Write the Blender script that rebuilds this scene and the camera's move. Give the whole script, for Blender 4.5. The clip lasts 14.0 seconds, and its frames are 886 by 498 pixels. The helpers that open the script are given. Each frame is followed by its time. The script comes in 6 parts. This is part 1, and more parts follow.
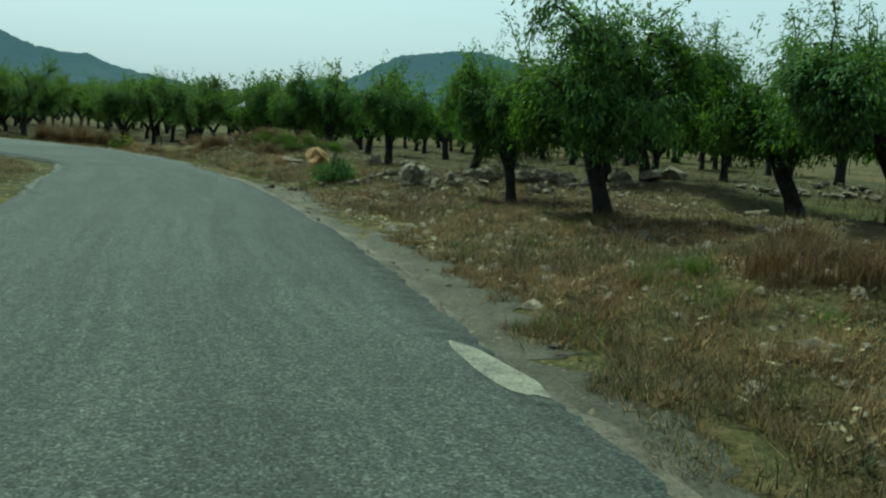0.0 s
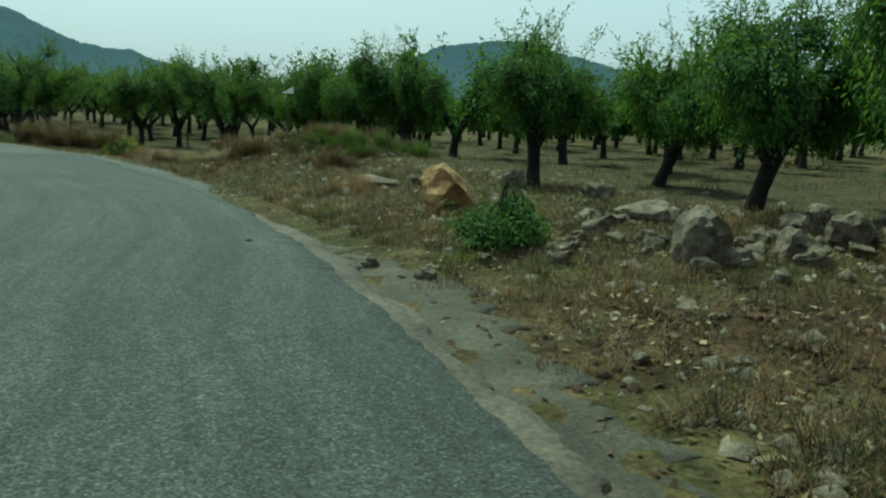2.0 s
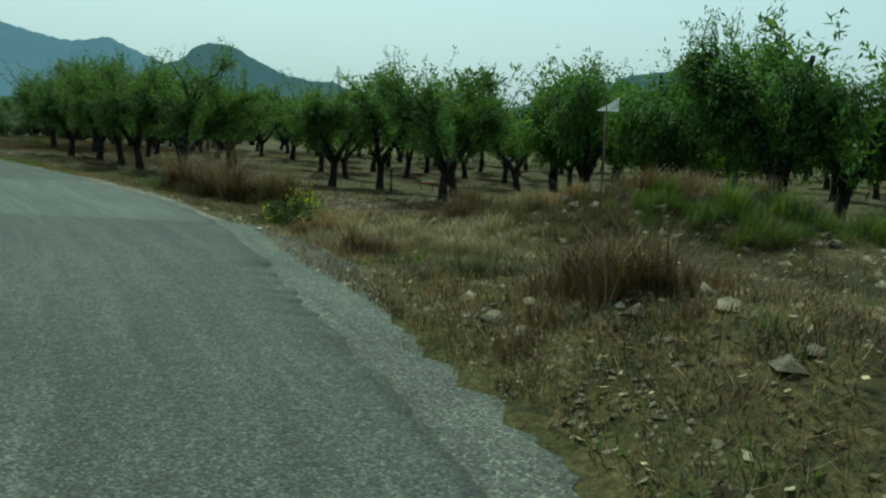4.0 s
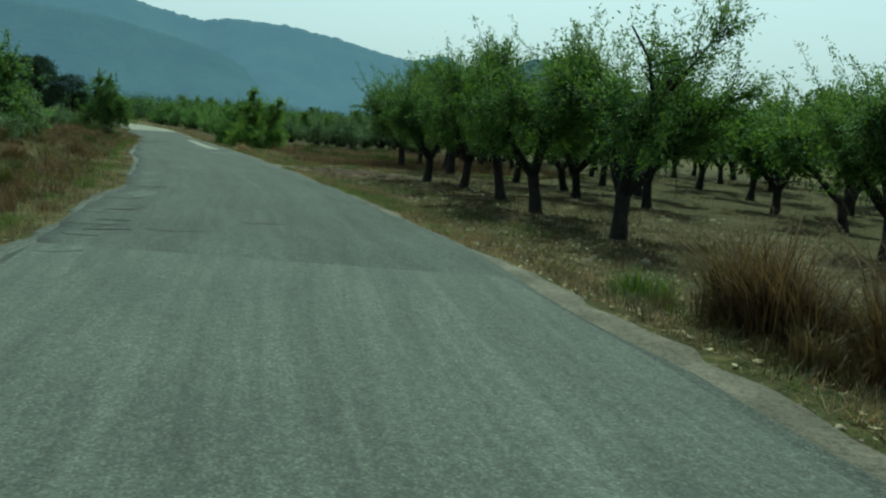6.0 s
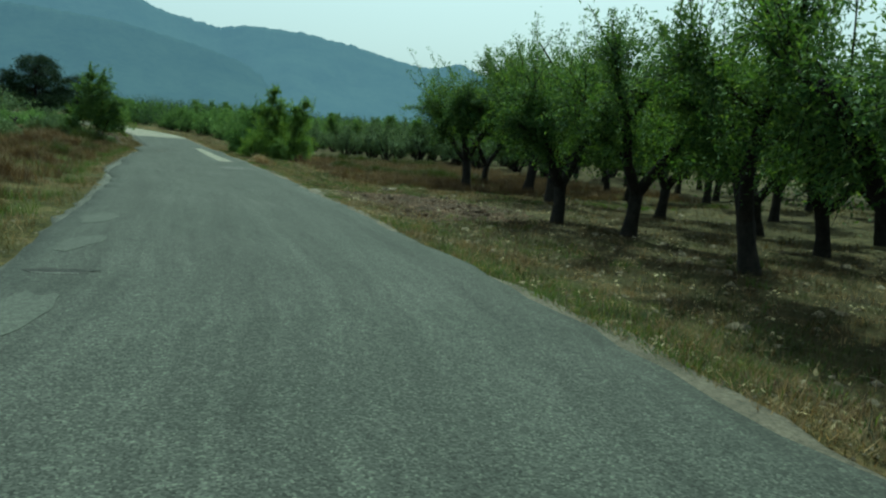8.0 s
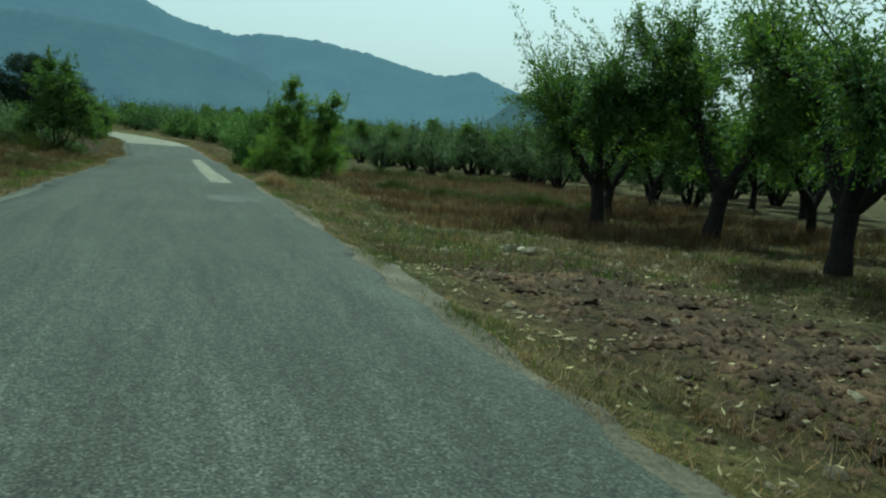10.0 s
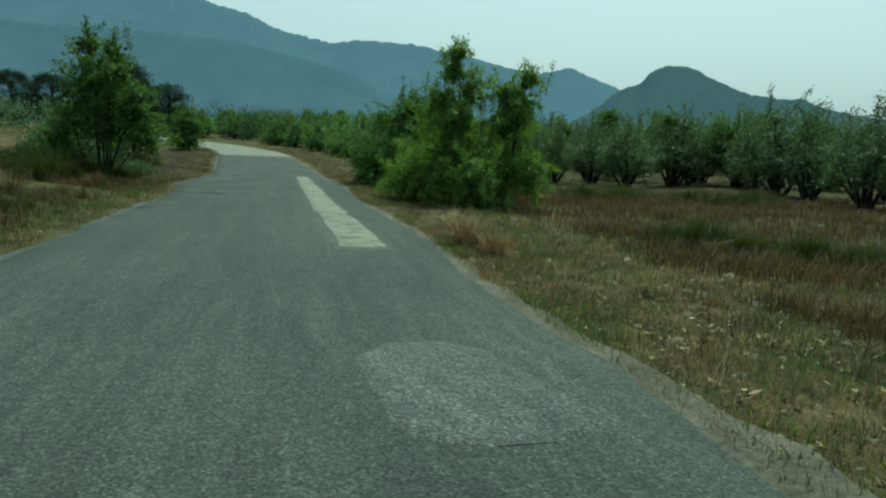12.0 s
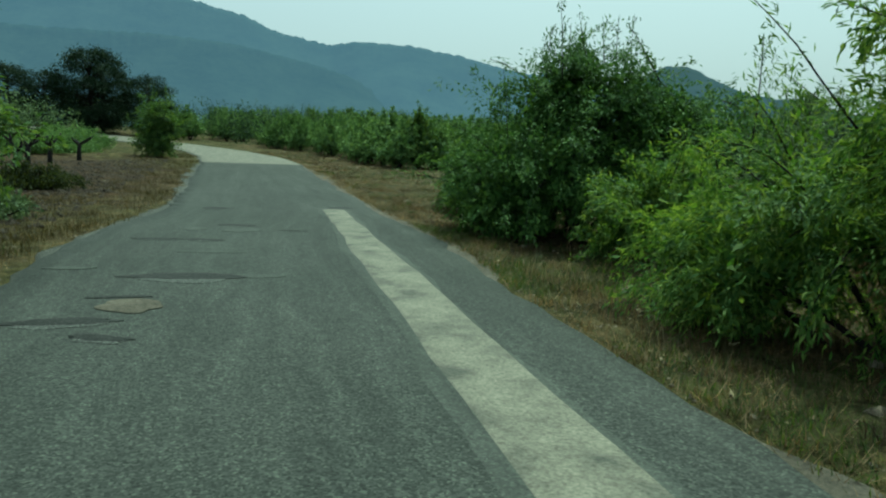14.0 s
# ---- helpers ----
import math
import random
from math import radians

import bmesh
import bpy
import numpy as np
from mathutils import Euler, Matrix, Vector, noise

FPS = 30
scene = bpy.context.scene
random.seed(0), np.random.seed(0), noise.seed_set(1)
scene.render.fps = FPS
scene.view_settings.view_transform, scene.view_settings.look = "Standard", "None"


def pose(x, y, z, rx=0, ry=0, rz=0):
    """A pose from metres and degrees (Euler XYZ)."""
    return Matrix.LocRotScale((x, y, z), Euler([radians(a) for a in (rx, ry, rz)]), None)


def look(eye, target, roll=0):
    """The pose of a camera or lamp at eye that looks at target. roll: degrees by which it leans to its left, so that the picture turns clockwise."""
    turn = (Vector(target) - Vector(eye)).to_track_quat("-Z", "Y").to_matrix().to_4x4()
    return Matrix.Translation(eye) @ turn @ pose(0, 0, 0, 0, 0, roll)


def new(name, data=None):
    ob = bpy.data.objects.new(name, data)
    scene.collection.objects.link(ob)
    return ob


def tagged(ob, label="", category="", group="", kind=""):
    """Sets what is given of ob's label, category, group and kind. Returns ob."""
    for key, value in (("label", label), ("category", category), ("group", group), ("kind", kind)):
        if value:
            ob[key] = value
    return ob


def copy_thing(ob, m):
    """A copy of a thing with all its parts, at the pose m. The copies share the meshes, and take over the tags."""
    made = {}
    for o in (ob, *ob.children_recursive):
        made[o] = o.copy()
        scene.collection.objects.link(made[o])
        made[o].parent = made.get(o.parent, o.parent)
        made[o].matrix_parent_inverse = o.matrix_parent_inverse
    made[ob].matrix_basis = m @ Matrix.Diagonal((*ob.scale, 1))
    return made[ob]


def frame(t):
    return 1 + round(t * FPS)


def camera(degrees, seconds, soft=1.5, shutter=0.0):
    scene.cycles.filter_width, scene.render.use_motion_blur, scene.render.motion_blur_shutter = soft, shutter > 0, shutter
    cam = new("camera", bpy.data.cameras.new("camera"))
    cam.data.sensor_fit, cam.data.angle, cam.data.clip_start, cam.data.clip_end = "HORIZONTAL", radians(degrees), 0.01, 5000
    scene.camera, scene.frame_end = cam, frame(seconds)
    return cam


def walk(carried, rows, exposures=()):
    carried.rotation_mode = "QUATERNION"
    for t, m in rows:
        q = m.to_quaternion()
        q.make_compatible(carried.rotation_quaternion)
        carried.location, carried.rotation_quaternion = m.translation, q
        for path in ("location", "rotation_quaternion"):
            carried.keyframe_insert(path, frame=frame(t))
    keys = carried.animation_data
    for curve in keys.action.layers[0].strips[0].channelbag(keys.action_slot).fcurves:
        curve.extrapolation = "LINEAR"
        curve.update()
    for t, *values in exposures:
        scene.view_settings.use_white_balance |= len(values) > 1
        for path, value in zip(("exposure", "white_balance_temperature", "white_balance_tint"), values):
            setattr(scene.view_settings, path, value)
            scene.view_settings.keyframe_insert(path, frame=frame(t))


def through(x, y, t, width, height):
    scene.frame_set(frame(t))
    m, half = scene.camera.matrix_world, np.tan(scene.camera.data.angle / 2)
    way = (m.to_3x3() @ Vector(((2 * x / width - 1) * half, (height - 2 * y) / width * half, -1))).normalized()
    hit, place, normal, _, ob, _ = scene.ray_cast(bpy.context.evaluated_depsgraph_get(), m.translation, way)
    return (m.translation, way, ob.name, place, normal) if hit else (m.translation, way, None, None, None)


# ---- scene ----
# camera: carried in a small car, looking a little to the right of its way
EXPO, KELVIN, TINT = 0.2, 5350.0, -36.0
cam = camera(60.0, 14.0, soft=2.2)
PATH = [
    (0, 0.000, 0.000, 1.322, 81.00, -2.72, 0.30),
    (0.5, -0.506, 2.240, 1.325, 81.02, -2.75, 0.48),
    (1, -1.111, 4.460, 1.301, 80.68, -2.38, 0.77),
    (1.5, -1.777, 6.650, 1.276, 80.47, -2.27, 2.19),
    (2, -2.527, 8.802, 1.288, 80.22, -2.00, 3.10),
    (2.2, -2.809, 9.681, 1.281, 80.16, -1.91, 3.35),
    (2.5, -3.274, 11.056, 1.300, 80.18, -1.83, 4.08),
    (3, -4.173, 13.486, 1.300, 80.65, -1.90, 6.72),
    (3.5, -5.320, 16.048, 1.300, 81.35, -2.11, 10.97),
    (4, -6.828, 18.683, 1.300, 81.87, -2.44, 16.62),
    (4.3, -7.944, 20.278, 1.354, 81.93, -2.61, 20.90),
    (4.5, -8.776, 21.347, 1.335, 81.87, -2.67, 24.03),
    (4.8, -10.080, 22.821, 1.298, 81.73, -2.74, 29.19),
    (5, -11.024, 23.737, 1.303, 81.63, -2.76, 32.20),
    (5.2, -12.006, 24.581, 1.271, 81.64, -2.75, 34.61),
    (5.5, -13.446, 25.768, 1.314, 81.84, -2.82, 37.46),
    (6, -15.586, 27.336, 1.308, 81.72, -3.18, 39.66),
    (6.5, -17.612, 28.665, 1.322, 82.17, -3.47, 40.89),
    (7, -19.607, 30.018, 1.291, 82.20, -3.46, 40.78),
    (7.5, -21.427, 31.338, 1.246, 81.92, -3.61, 40.87),
    (7.7, -22.097, 31.853, 1.281, 82.17, -3.53, 40.66),
    (8.5, -25.264, 34.171, 1.300, 82.23, -3.61, 40.85),
    (9, -27.469, 35.886, 1.300, 82.26, -3.66, 40.97),
    (9.8, -31.332, 38.702, 1.296, 82.32, -3.74, 41.17),
    (10, -32.343, 39.396, 1.279, 82.72, -3.64, 41.76),
    (10.5, -34.854, 41.031, 1.285, 82.84, -3.16, 42.95),
    (11, -37.485, 42.617, 1.308, 82.87, -2.44, 44.88),
    (11.5, -40.361, 44.217, 1.287, 82.51, -1.90, 46.83),
    (12, -43.393, 45.739, 1.301, 82.39, -1.68, 48.77),
    (12.5, -46.490, 47.269, 1.278, 82.68, -1.71, 49.22),
    (13, -49.614, 48.852, 1.308, 82.67, -1.41, 49.38),
    (13.5, -52.662, 50.518, 1.315, 82.61, -1.11, 49.25),
    (14, -55.745, 52.330, 1.305, 82.52, -1.46, 48.60),
]
walk(cam, [(t, pose(*p)) for t, *p in PATH], [(0.0, EXPO + 0.1, KELVIN, TINT), (2.0, EXPO + 0.08, KELVIN, TINT), (4.5, EXPO, KELVIN, TINT), (7.7, EXPO + 0.10, KELVIN, TINT), (10.0, EXPO + 0.03, KELVIN, TINT), (14.0, EXPO - 0.04, KELVIN, TINT)])

# ---- light ----
SUN_AZ, SUN_EL = 30.0, 58.0          # degrees to the left of +y, and above the horizon
to_sun = Vector((-math.sin(radians(SUN_AZ)) * math.cos(radians(SUN_EL)), math.cos(radians(SUN_AZ)) * math.cos(radians(SUN_EL)), math.sin(radians(SUN_EL))))
sun = new("sun", bpy.data.lights.new("sun", "SUN"))
sun.data.energy, sun.data.angle, sun.data.color = 4.6, radians(0.6), (1.0, 0.93, 0.82)
sun.matrix_world = look(to_sun * 100, (0, 0, 0))
world = bpy.data.worlds.new("sky")
scene.world = world
world.use_nodes = True
wn, wl = world.node_tree.nodes, world.node_tree.links
sky = wn.new("ShaderNodeTexSky")
sky.sky_type, sky.sun_disc = "NISHITA", False
sky.sun_elevation, sky.sun_rotation = radians(SUN_EL), radians(-SUN_AZ)
sky.air_density, sky.dust_density, sky.ozone_density = 1.0, 7.0, 1.0
haze = wn.new("ShaderNodeMix")
haze.data_type = "RGBA"
haze.inputs[0].default_value = 0.64
haze.inputs[7].default_value = (5.7, 5.4, 6.05, 1.0)     # even summer haze over the whole sky
wl.new(sky.outputs["Color"], haze.inputs[6])
wl.new(haze.outputs[2], wn["Background"].inputs["Color"])
wn["Background"].inputs["Strength"].default_value = 0.12


# ---- materials ----
def shader(name):
    m = bpy.data.materials.new(name)
    m.use_nodes = True
    n, l = m.node_tree.nodes, m.node_tree.links
    return m, n, l, n["Principled BSDF"]


def noise_node(n, l, scale, detail=5.0, rough=0.6, coord="Object", random_shift=False, distort=0.0):
    c = n.new("ShaderNodeTexCoord")
    t = n.new("ShaderNodeTexNoise")
    t.inputs["Scale"].default_value, t.inputs["Detail"].default_value, t.inputs["Roughness"].default_value = scale, detail, rough
    t.inputs["Distortion"].default_value = distort
    out = c.outputs[coord]
    if random_shift:
        info, add, mul = n.new("ShaderNodeObjectInfo"), n.new("ShaderNodeVectorMath"), n.new("ShaderNodeMath")
        mul.operation = "MULTIPLY"
        mul.inputs[1].default_value = 37.0
        l.new(info.outputs["Random"], mul.inputs[0])
        l.new(out, add.inputs[0])
        l.new(mul.outputs[0], add.inputs[1])
        out = add.outputs[0]
    l.new(out, t.inputs["Vector"])
    return t.outputs["Fac"]


def ramp(n, l, fac, stops):
    r = n.new("ShaderNodeValToRGB")
    e = r.color_ramp.elements
    while len(e) < len(stops):
        e.new(0.5)
    for k, (p, c) in zip(e, stops):
        k.position, k.color = p, (*c, 1.0)
    l.new(fac, r.inputs["Fac"])
    return r.outputs["Color"]


def blend(n, l, fac, a, b, mode="MIX"):
    m = n.new("ShaderNodeMix")
    m.data_type, m.blend_type = "RGBA", mode
    for sock, v in ((m.inputs[0], fac), (m.inputs[6], a), (m.inputs[7], b)):
        if isinstance(v, (int, float)):
            sock.default_value = v
        elif isinstance(v, tuple):
            sock.default_value = (*v, 1.0)
        else:
            l.new(v, sock)
    return m.outputs[2]


def bump(n, l, height, strength, distance, bsdf):
    b = n.new("ShaderNodeBump")
    b.inputs["Strength"].default_value, b.inputs["Distance"].default_value = strength, distance
    l.new(height, b.inputs["Height"])
    l.new(b.outputs["Normal"], bsdf.inputs["Normal"])


def grainy(name, dark, mid, light, big, small, rough=0.9, relief=0.4, depth=0.02, spread=0.22, shift=False):
    """Two scales of colour noise with a fine relief."""
    m, n, l, p = shader(name)
    a = noise_node(n, l, big, 4, 0.6, random_shift=shift)
    b = noise_node(n, l, small, 6, 0.75, random_shift=shift)
    c1 = ramp(n, l, a, [(0.5 - spread, dark), (0.5, mid), (0.5 + spread, light)])
    c2 = ramp(n, l, b, [(0.32, (0.45, 0.45, 0.45)), (0.5, (0.95, 0.95, 0.95)), (0.70, (1.5, 1.5, 1.5))])
    l.new(blend(n, l, 1.0, c1, c2, "MULTIPLY"), p.inputs["Base Color"])
    p.inputs["Roughness"].default_value = rough
    p.inputs["Specular IOR Level"].default_value = 0.25
    bump(n, l, b, relief, depth, p)
    return m


def leafy(name, dark, mid, light, through=0.5):
    """Thin leaves that let light through, each a little different."""
    m, n, l, p = shader(name)
    g = n.new("ShaderNodeNewGeometry")
    col = ramp(n, l, g.outputs["Random Per Island"], [(0.0, dark), (0.55, mid), (1.0, light)])
    clump = noise_node(n, l, 2.4, 3, 0.6)
    col = blend(n, l, 1.0, col, ramp(n, l, clump, [(0.32, (0.72, 0.74, 0.76)), (0.5, (1.0, 1.0, 1.0)), (0.68, (1.28, 1.22, 1.1))]), "MULTIPLY")
    l.new(col, p.inputs["Base Color"])
    p.inputs["Roughness"].default_value = 0.7
    p.inputs["Specular IOR Level"].default_value = 0.14
    tr, mx = n.new("ShaderNodeBsdfTranslucent"), n.new("ShaderNodeMixShader")
    l.new(blend(n, l, 1.0, col, (1.35, 1.25, 0.5) if through > 0.3 else (1.15, 1.10, 0.85), "MULTIPLY"), tr.inputs["Color"])
    mx.inputs[0].default_value = through
    l.new(p.outputs[0], mx.inputs[1])
    l.new(tr.outputs[0], mx.inputs[2])
    l.new(mx.outputs[0], n["Material Output"].inputs["Surface"])
    return m


def asphalt_material(name, dark, light, chips, grit_depth=1.0):
    m, n, l, p = shader(name)
    big = noise_node(n, l, 0.35, 5, 0.65)
    mid = noise_node(n, l, 5.0, 6, 0.75)
    vor = n.new("ShaderNodeTexVoronoi")
    vor.inputs["Scale"].default_value = 78.0
    l.new(n.new("ShaderNodeTexCoord").outputs["Object"], vor.inputs["Vector"])
    sep = n.new("ShaderNodeSeparateColor")
    l.new(vor.outputs["Color"], sep.inputs["Color"])
    grit = sep.outputs[0]
    base = blend(n, l, 0.4, ramp(n, l, big, [(0.35, dark), (0.65, light)]), ramp(n, l, mid, [(0.35, dark), (0.65, light)]))
    # faint wheel-worn streaks along the lane
    mp, st = n.new("ShaderNodeMapping"), n.new("ShaderNodeTexNoise")
    mp.inputs["Rotation"].default_value, mp.inputs["Scale"].default_value = (0, 0, 0), (1.6, 0.08, 1.0)
    l.new(n.new("ShaderNodeTexCoord").outputs["UV"], mp.inputs["Vector"])
    l.new(mp.outputs[0], st.inputs["Vector"])
    st.inputs["Scale"].default_value, st.inputs["Detail"].default_value = 1.3, 5.0
    base = blend(n, l, 1.0, base, ramp(n, l, st.outputs["Fac"], [(0.32, (0.84, 0.84, 0.84)), (0.5, (1.0, 1.0, 1.0)), (0.68, (1.17, 1.17, 1.17))]), "MULTIPLY")
    mp2, st2 = n.new("ShaderNodeMapping"), n.new("ShaderNodeTexNoise")
    mp2.inputs["Scale"].default_value = (7.5, 0.42, 1.0)
    l.new(n.new("ShaderNodeTexCoord").outputs["UV"], mp2.inputs["Vector"])
    l.new(mp2.outputs[0], st2.inputs["Vector"])
    st2.inputs["Scale"].default_value, st2.inputs["Detail"].default_value, st2.inputs["Roughness"].default_value = 1.0, 6.0, 0.7
    base = blend(n, l, 1.0, base, ramp(n, l, st2.outputs["Fac"], [(0.32, (0.80, 0.80, 0.80)), (0.5, (1.0, 1.0, 1.0)), (0.68, (1.24, 1.24, 1.22))]), "MULTIPLY")
    # patches of lost binder, then the stones in the binder
    wear = noise_node(n, l, 13.0, 4, 0.8)
    base = blend(n, l, 1.0, base, ramp(n, l, wear, [(0.34, (0.82, 0.82, 0.82)), (0.5, (1.0, 1.0, 1.0)), (0.66, (1.18, 1.18, 1.18))]), "MULTIPLY")
    speck = ramp(n, l, grit, [(0.0, (0.42, 0.42, 0.42)), (0.45, (0.85, 0.85, 0.85)), (0.86, (1.25, 1.25, 1.25)), (1.0, chips)])
    l.new(blend(n, l, grit_depth, base, speck, "MULTIPLY"), p.inputs["Base Color"])
    p.inputs["Roughness"].default_value = 0.88
    p.inputs["Specular IOR Level"].default_value = 0.16
    bump(n, l, grit, 0.35, 0.006, p)
    return m


ASPHALT = asphalt_material("worn_asphalt", (0.031, 0.034, 0.029), (0.049, 0.051, 0.045), (2.0, 2.0, 1.9))
ASPHALT_PALE = asphalt_material("pale_asphalt", (0.044, 0.046, 0.041), (0.061, 0.065, 0.055), (2.0, 2.0, 1.9), 0.55)
# for dark cracks, and for the shade drawn at pothole rims
ASPHALT_CRACK_SHADE = asphalt_material("crack_and_rim_shade", (0.014, 0.014, 0.013), (0.026, 0.026, 0.024), (2.0, 2.0, 2.0))
CONCRETE = grainy("pale_concrete", (0.067, 0.065, 0.052), (0.135, 0.125, 0.096), (0.175, 0.163, 0.125), 2.6, 45.0, 0.85, 0.3, 0.008, 0.16)
# for a faded repair, and for pothole floors drawn pale as if sunlit
ASPHALT_FADED = asphalt_material("faded_asphalt", (0.046, 0.047, 0.043), (0.069, 0.071, 0.064), (2.2, 2.2, 2.1))
GRAVEL = grainy("gravel_shoulder", (0.053, 0.046, 0.032), (0.088, 0.075, 0.056), (0.134, 0.115, 0.085), 1.6, 28.0, 0.95, 0.8, 0.03)
GRIT = grainy("shoulder_grit", (0.042, 0.038, 0.026), (0.068, 0.061, 0.042), (0.100, 0.090, 0.063), 1.8, 34.0, 0.95, 0.9, 0.03)
GRAVEL_GREY = asphalt_material("grey_gravel", (0.039, 0.039, 0.033), (0.073, 0.073, 0.062), (2.4, 2.4, 2.3))
ROCK = grainy("limestone", (0.056, 0.046, 0.031), (0.128, 0.104, 0.070), (0.248, 0.203, 0.142), 5.0, 26.0, 0.9, 0.8, 0.04, shift=True)
STONE_PALE = grainy("bleached_stone", (0.198, 0.174, 0.134), (0.332, 0.292, 0.229), (0.435, 0.395, 0.324), 5.0, 30.0, 0.9, 0.6, 0.03, shift=True)
STONE_DULL = grainy("dusty_stone", (0.103, 0.087, 0.065), (0.166, 0.146, 0.111), (0.245, 0.221, 0.174), 5.0, 30.0, 0.9, 0.6, 0.03)
ROCK_OCHRE = grainy("ochre_rock", (0.133, 0.071, 0.024), (0.247, 0.147, 0.056), (0.314, 0.218, 0.104), 3.0, 25.0, 0.9, 0.6, 0.03, shift=True)
CLOD = grainy("red_soil_clods", (0.018, 0.010, 0.005), (0.040, 0.022, 0.011), (0.095, 0.056, 0.030), 2.0, 18.0, 0.95, 0.6, 0.03)
CLOD_DARK = grainy("dark_soil_clods", (0.013, 0.009, 0.005), (0.025, 0.017, 0.011), (0.046, 0.036, 0.024), 2.0, 18.0, 0.95, 0.6, 0.03)
BARK = grainy("almond_bark", (0.008, 0.006, 0.006), (0.015, 0.013, 0.010), (0.027, 0.022, 0.017), 6.0, 32.0, 0.95, 0.9, 0.03, shift=True)
LEAF_DROOP = leafy("almond_leaves_fresh", (0.028, 0.063, 0.016), (0.060, 0.112, 0.027), (0.111, 0.171, 0.040), 0.42)
LEAF_UPRIGHT = leafy("almond_leaves", (0.034, 0.067, 0.022), (0.066, 0.117, 0.035), (0.121, 0.173, 0.053), 0.42)
LEAF_BUSH = leafy("willowy_leaves", (0.043, 0.090, 0.020), (0.095, 0.163, 0.034), (0.200, 0.269, 0.070), 0.42)
LEAF_DENSE = leafy("dense_bush_leaves", (0.033, 0.065, 0.015), (0.067, 0.128, 0.026), (0.129, 0.207, 0.042), 0.26)
LEAF_OLIVE = leafy("grey_green_leaves", (0.050, 0.077, 0.032), (0.088, 0.127, 0.055), (0.142, 0.186, 0.089), 0.25)
# both grove leaf colours are lightened to stand for haze over the distance
LEAF_FAR = leafy("far_grove_leaves", (0.023, 0.041, 0.020), (0.042, 0.070, 0.032), (0.067, 0.104, 0.047), 0.3)
LEAF_GROVE = leafy("young_grove_leaves", (0.065, 0.115, 0.034), (0.114, 0.188, 0.055), (0.184, 0.267, 0.077), 0.3)
LEAF_PINE = leafy("pine_needles", (0.010, 0.022, 0.010), (0.018, 0.034, 0.015), (0.030, 0.050, 0.022), 0.15)
LEAF_WEED = leafy("weed_leaves", (0.028, 0.049, 0.014), (0.049, 0.077, 0.021), (0.077, 0.104, 0.035))
LEAF_YELLOW = leafy("yellow_blossom", (0.126, 0.150, 0.024), (0.237, 0.253, 0.032), (0.332, 0.332, 0.047))
# ditch and bank brush, darkened to hold the shade under the bank tree
LEAF_DITCH_SHADE = leafy("ditch_and_shade_brush", (0.013, 0.021, 0.007), (0.025, 0.035, 0.012), (0.044, 0.052, 0.021))
STRAW = leafy("straw", (0.089, 0.058, 0.028), (0.159, 0.108, 0.054), (0.258, 0.182, 0.096), 0.3)
LEAF_VERGE = leafy("verge_weeds", (0.017, 0.024, 0.008), (0.036, 0.043, 0.014), (0.063, 0.070, 0.024), 0.3)
STRAW_DEAD = leafy("dead_weeds", (0.024, 0.017, 0.009), (0.046, 0.032, 0.017), (0.083, 0.058, 0.032), 0.2)
STRAW_PALE = leafy("pale_husks", (0.112, 0.089, 0.048), (0.215, 0.176, 0.100), (0.36, 0.305, 0.185), 0.2)
STRAW_RED = leafy("russet_grass", (0.042, 0.027, 0.014), (0.076, 0.049, 0.024), (0.121, 0.084, 0.043), 0.3)
STRAW_GREEN = leafy("greening_grass", (0.036, 0.034, 0.012), (0.066, 0.055, 0.021), (0.120, 0.088, 0.038), 0.3)
METAL_WHITE = grainy("weathered_white_sheet", (0.435, 0.442, 0.442), (0.521, 0.529, 0.529), (0.593, 0.593, 0.585), 3.0, 40.0, 0.5, 0.1, 0.004)
RUST = grainy("rusty_steel", (0.05, 0.03, 0.02), (0.09, 0.055, 0.035), (0.13, 0.08, 0.05), 5.0, 60.0, 0.8, 0.3, 0.004)
RED_PAINT = grainy("red_paint", (0.35, 0.05, 0.03), (0.45, 0.08, 0.05), (0.5, 0.14, 0.1), 3.0, 40.0, 0.5, 0.1, 0.004)


# ---- meshes ----
def mesh_of(name, verts, faces, material, smooth=False):
    me = bpy.data.meshes.new(name)
    if isinstance(faces, list):
        me.from_pydata(np.asarray(verts, float).tolist(), [], faces)
    else:
        me.vertices.add(len(verts))
        me.vertices.foreach_set("co", np.asarray(verts, np.float32).ravel())
        me.loops.add(faces.size)
        me.loops.foreach_set("vertex_index", np.ascontiguousarray(faces, np.int32).ravel())
        me.polygons.add(len(faces))
        me.polygons.foreach_set("loop_start", np.arange(0, faces.size, faces.shape[1], dtype=np.int32))
    me.materials.append(material)
    if smooth:
        me.polygons.foreach_set("use_smooth", [True] * len(me.polygons))
    me.update()
    return me


def part(name, me, parent, label=""):
    ob = new(name, me)
    ob.parent = parent
    return tagged(ob, label)


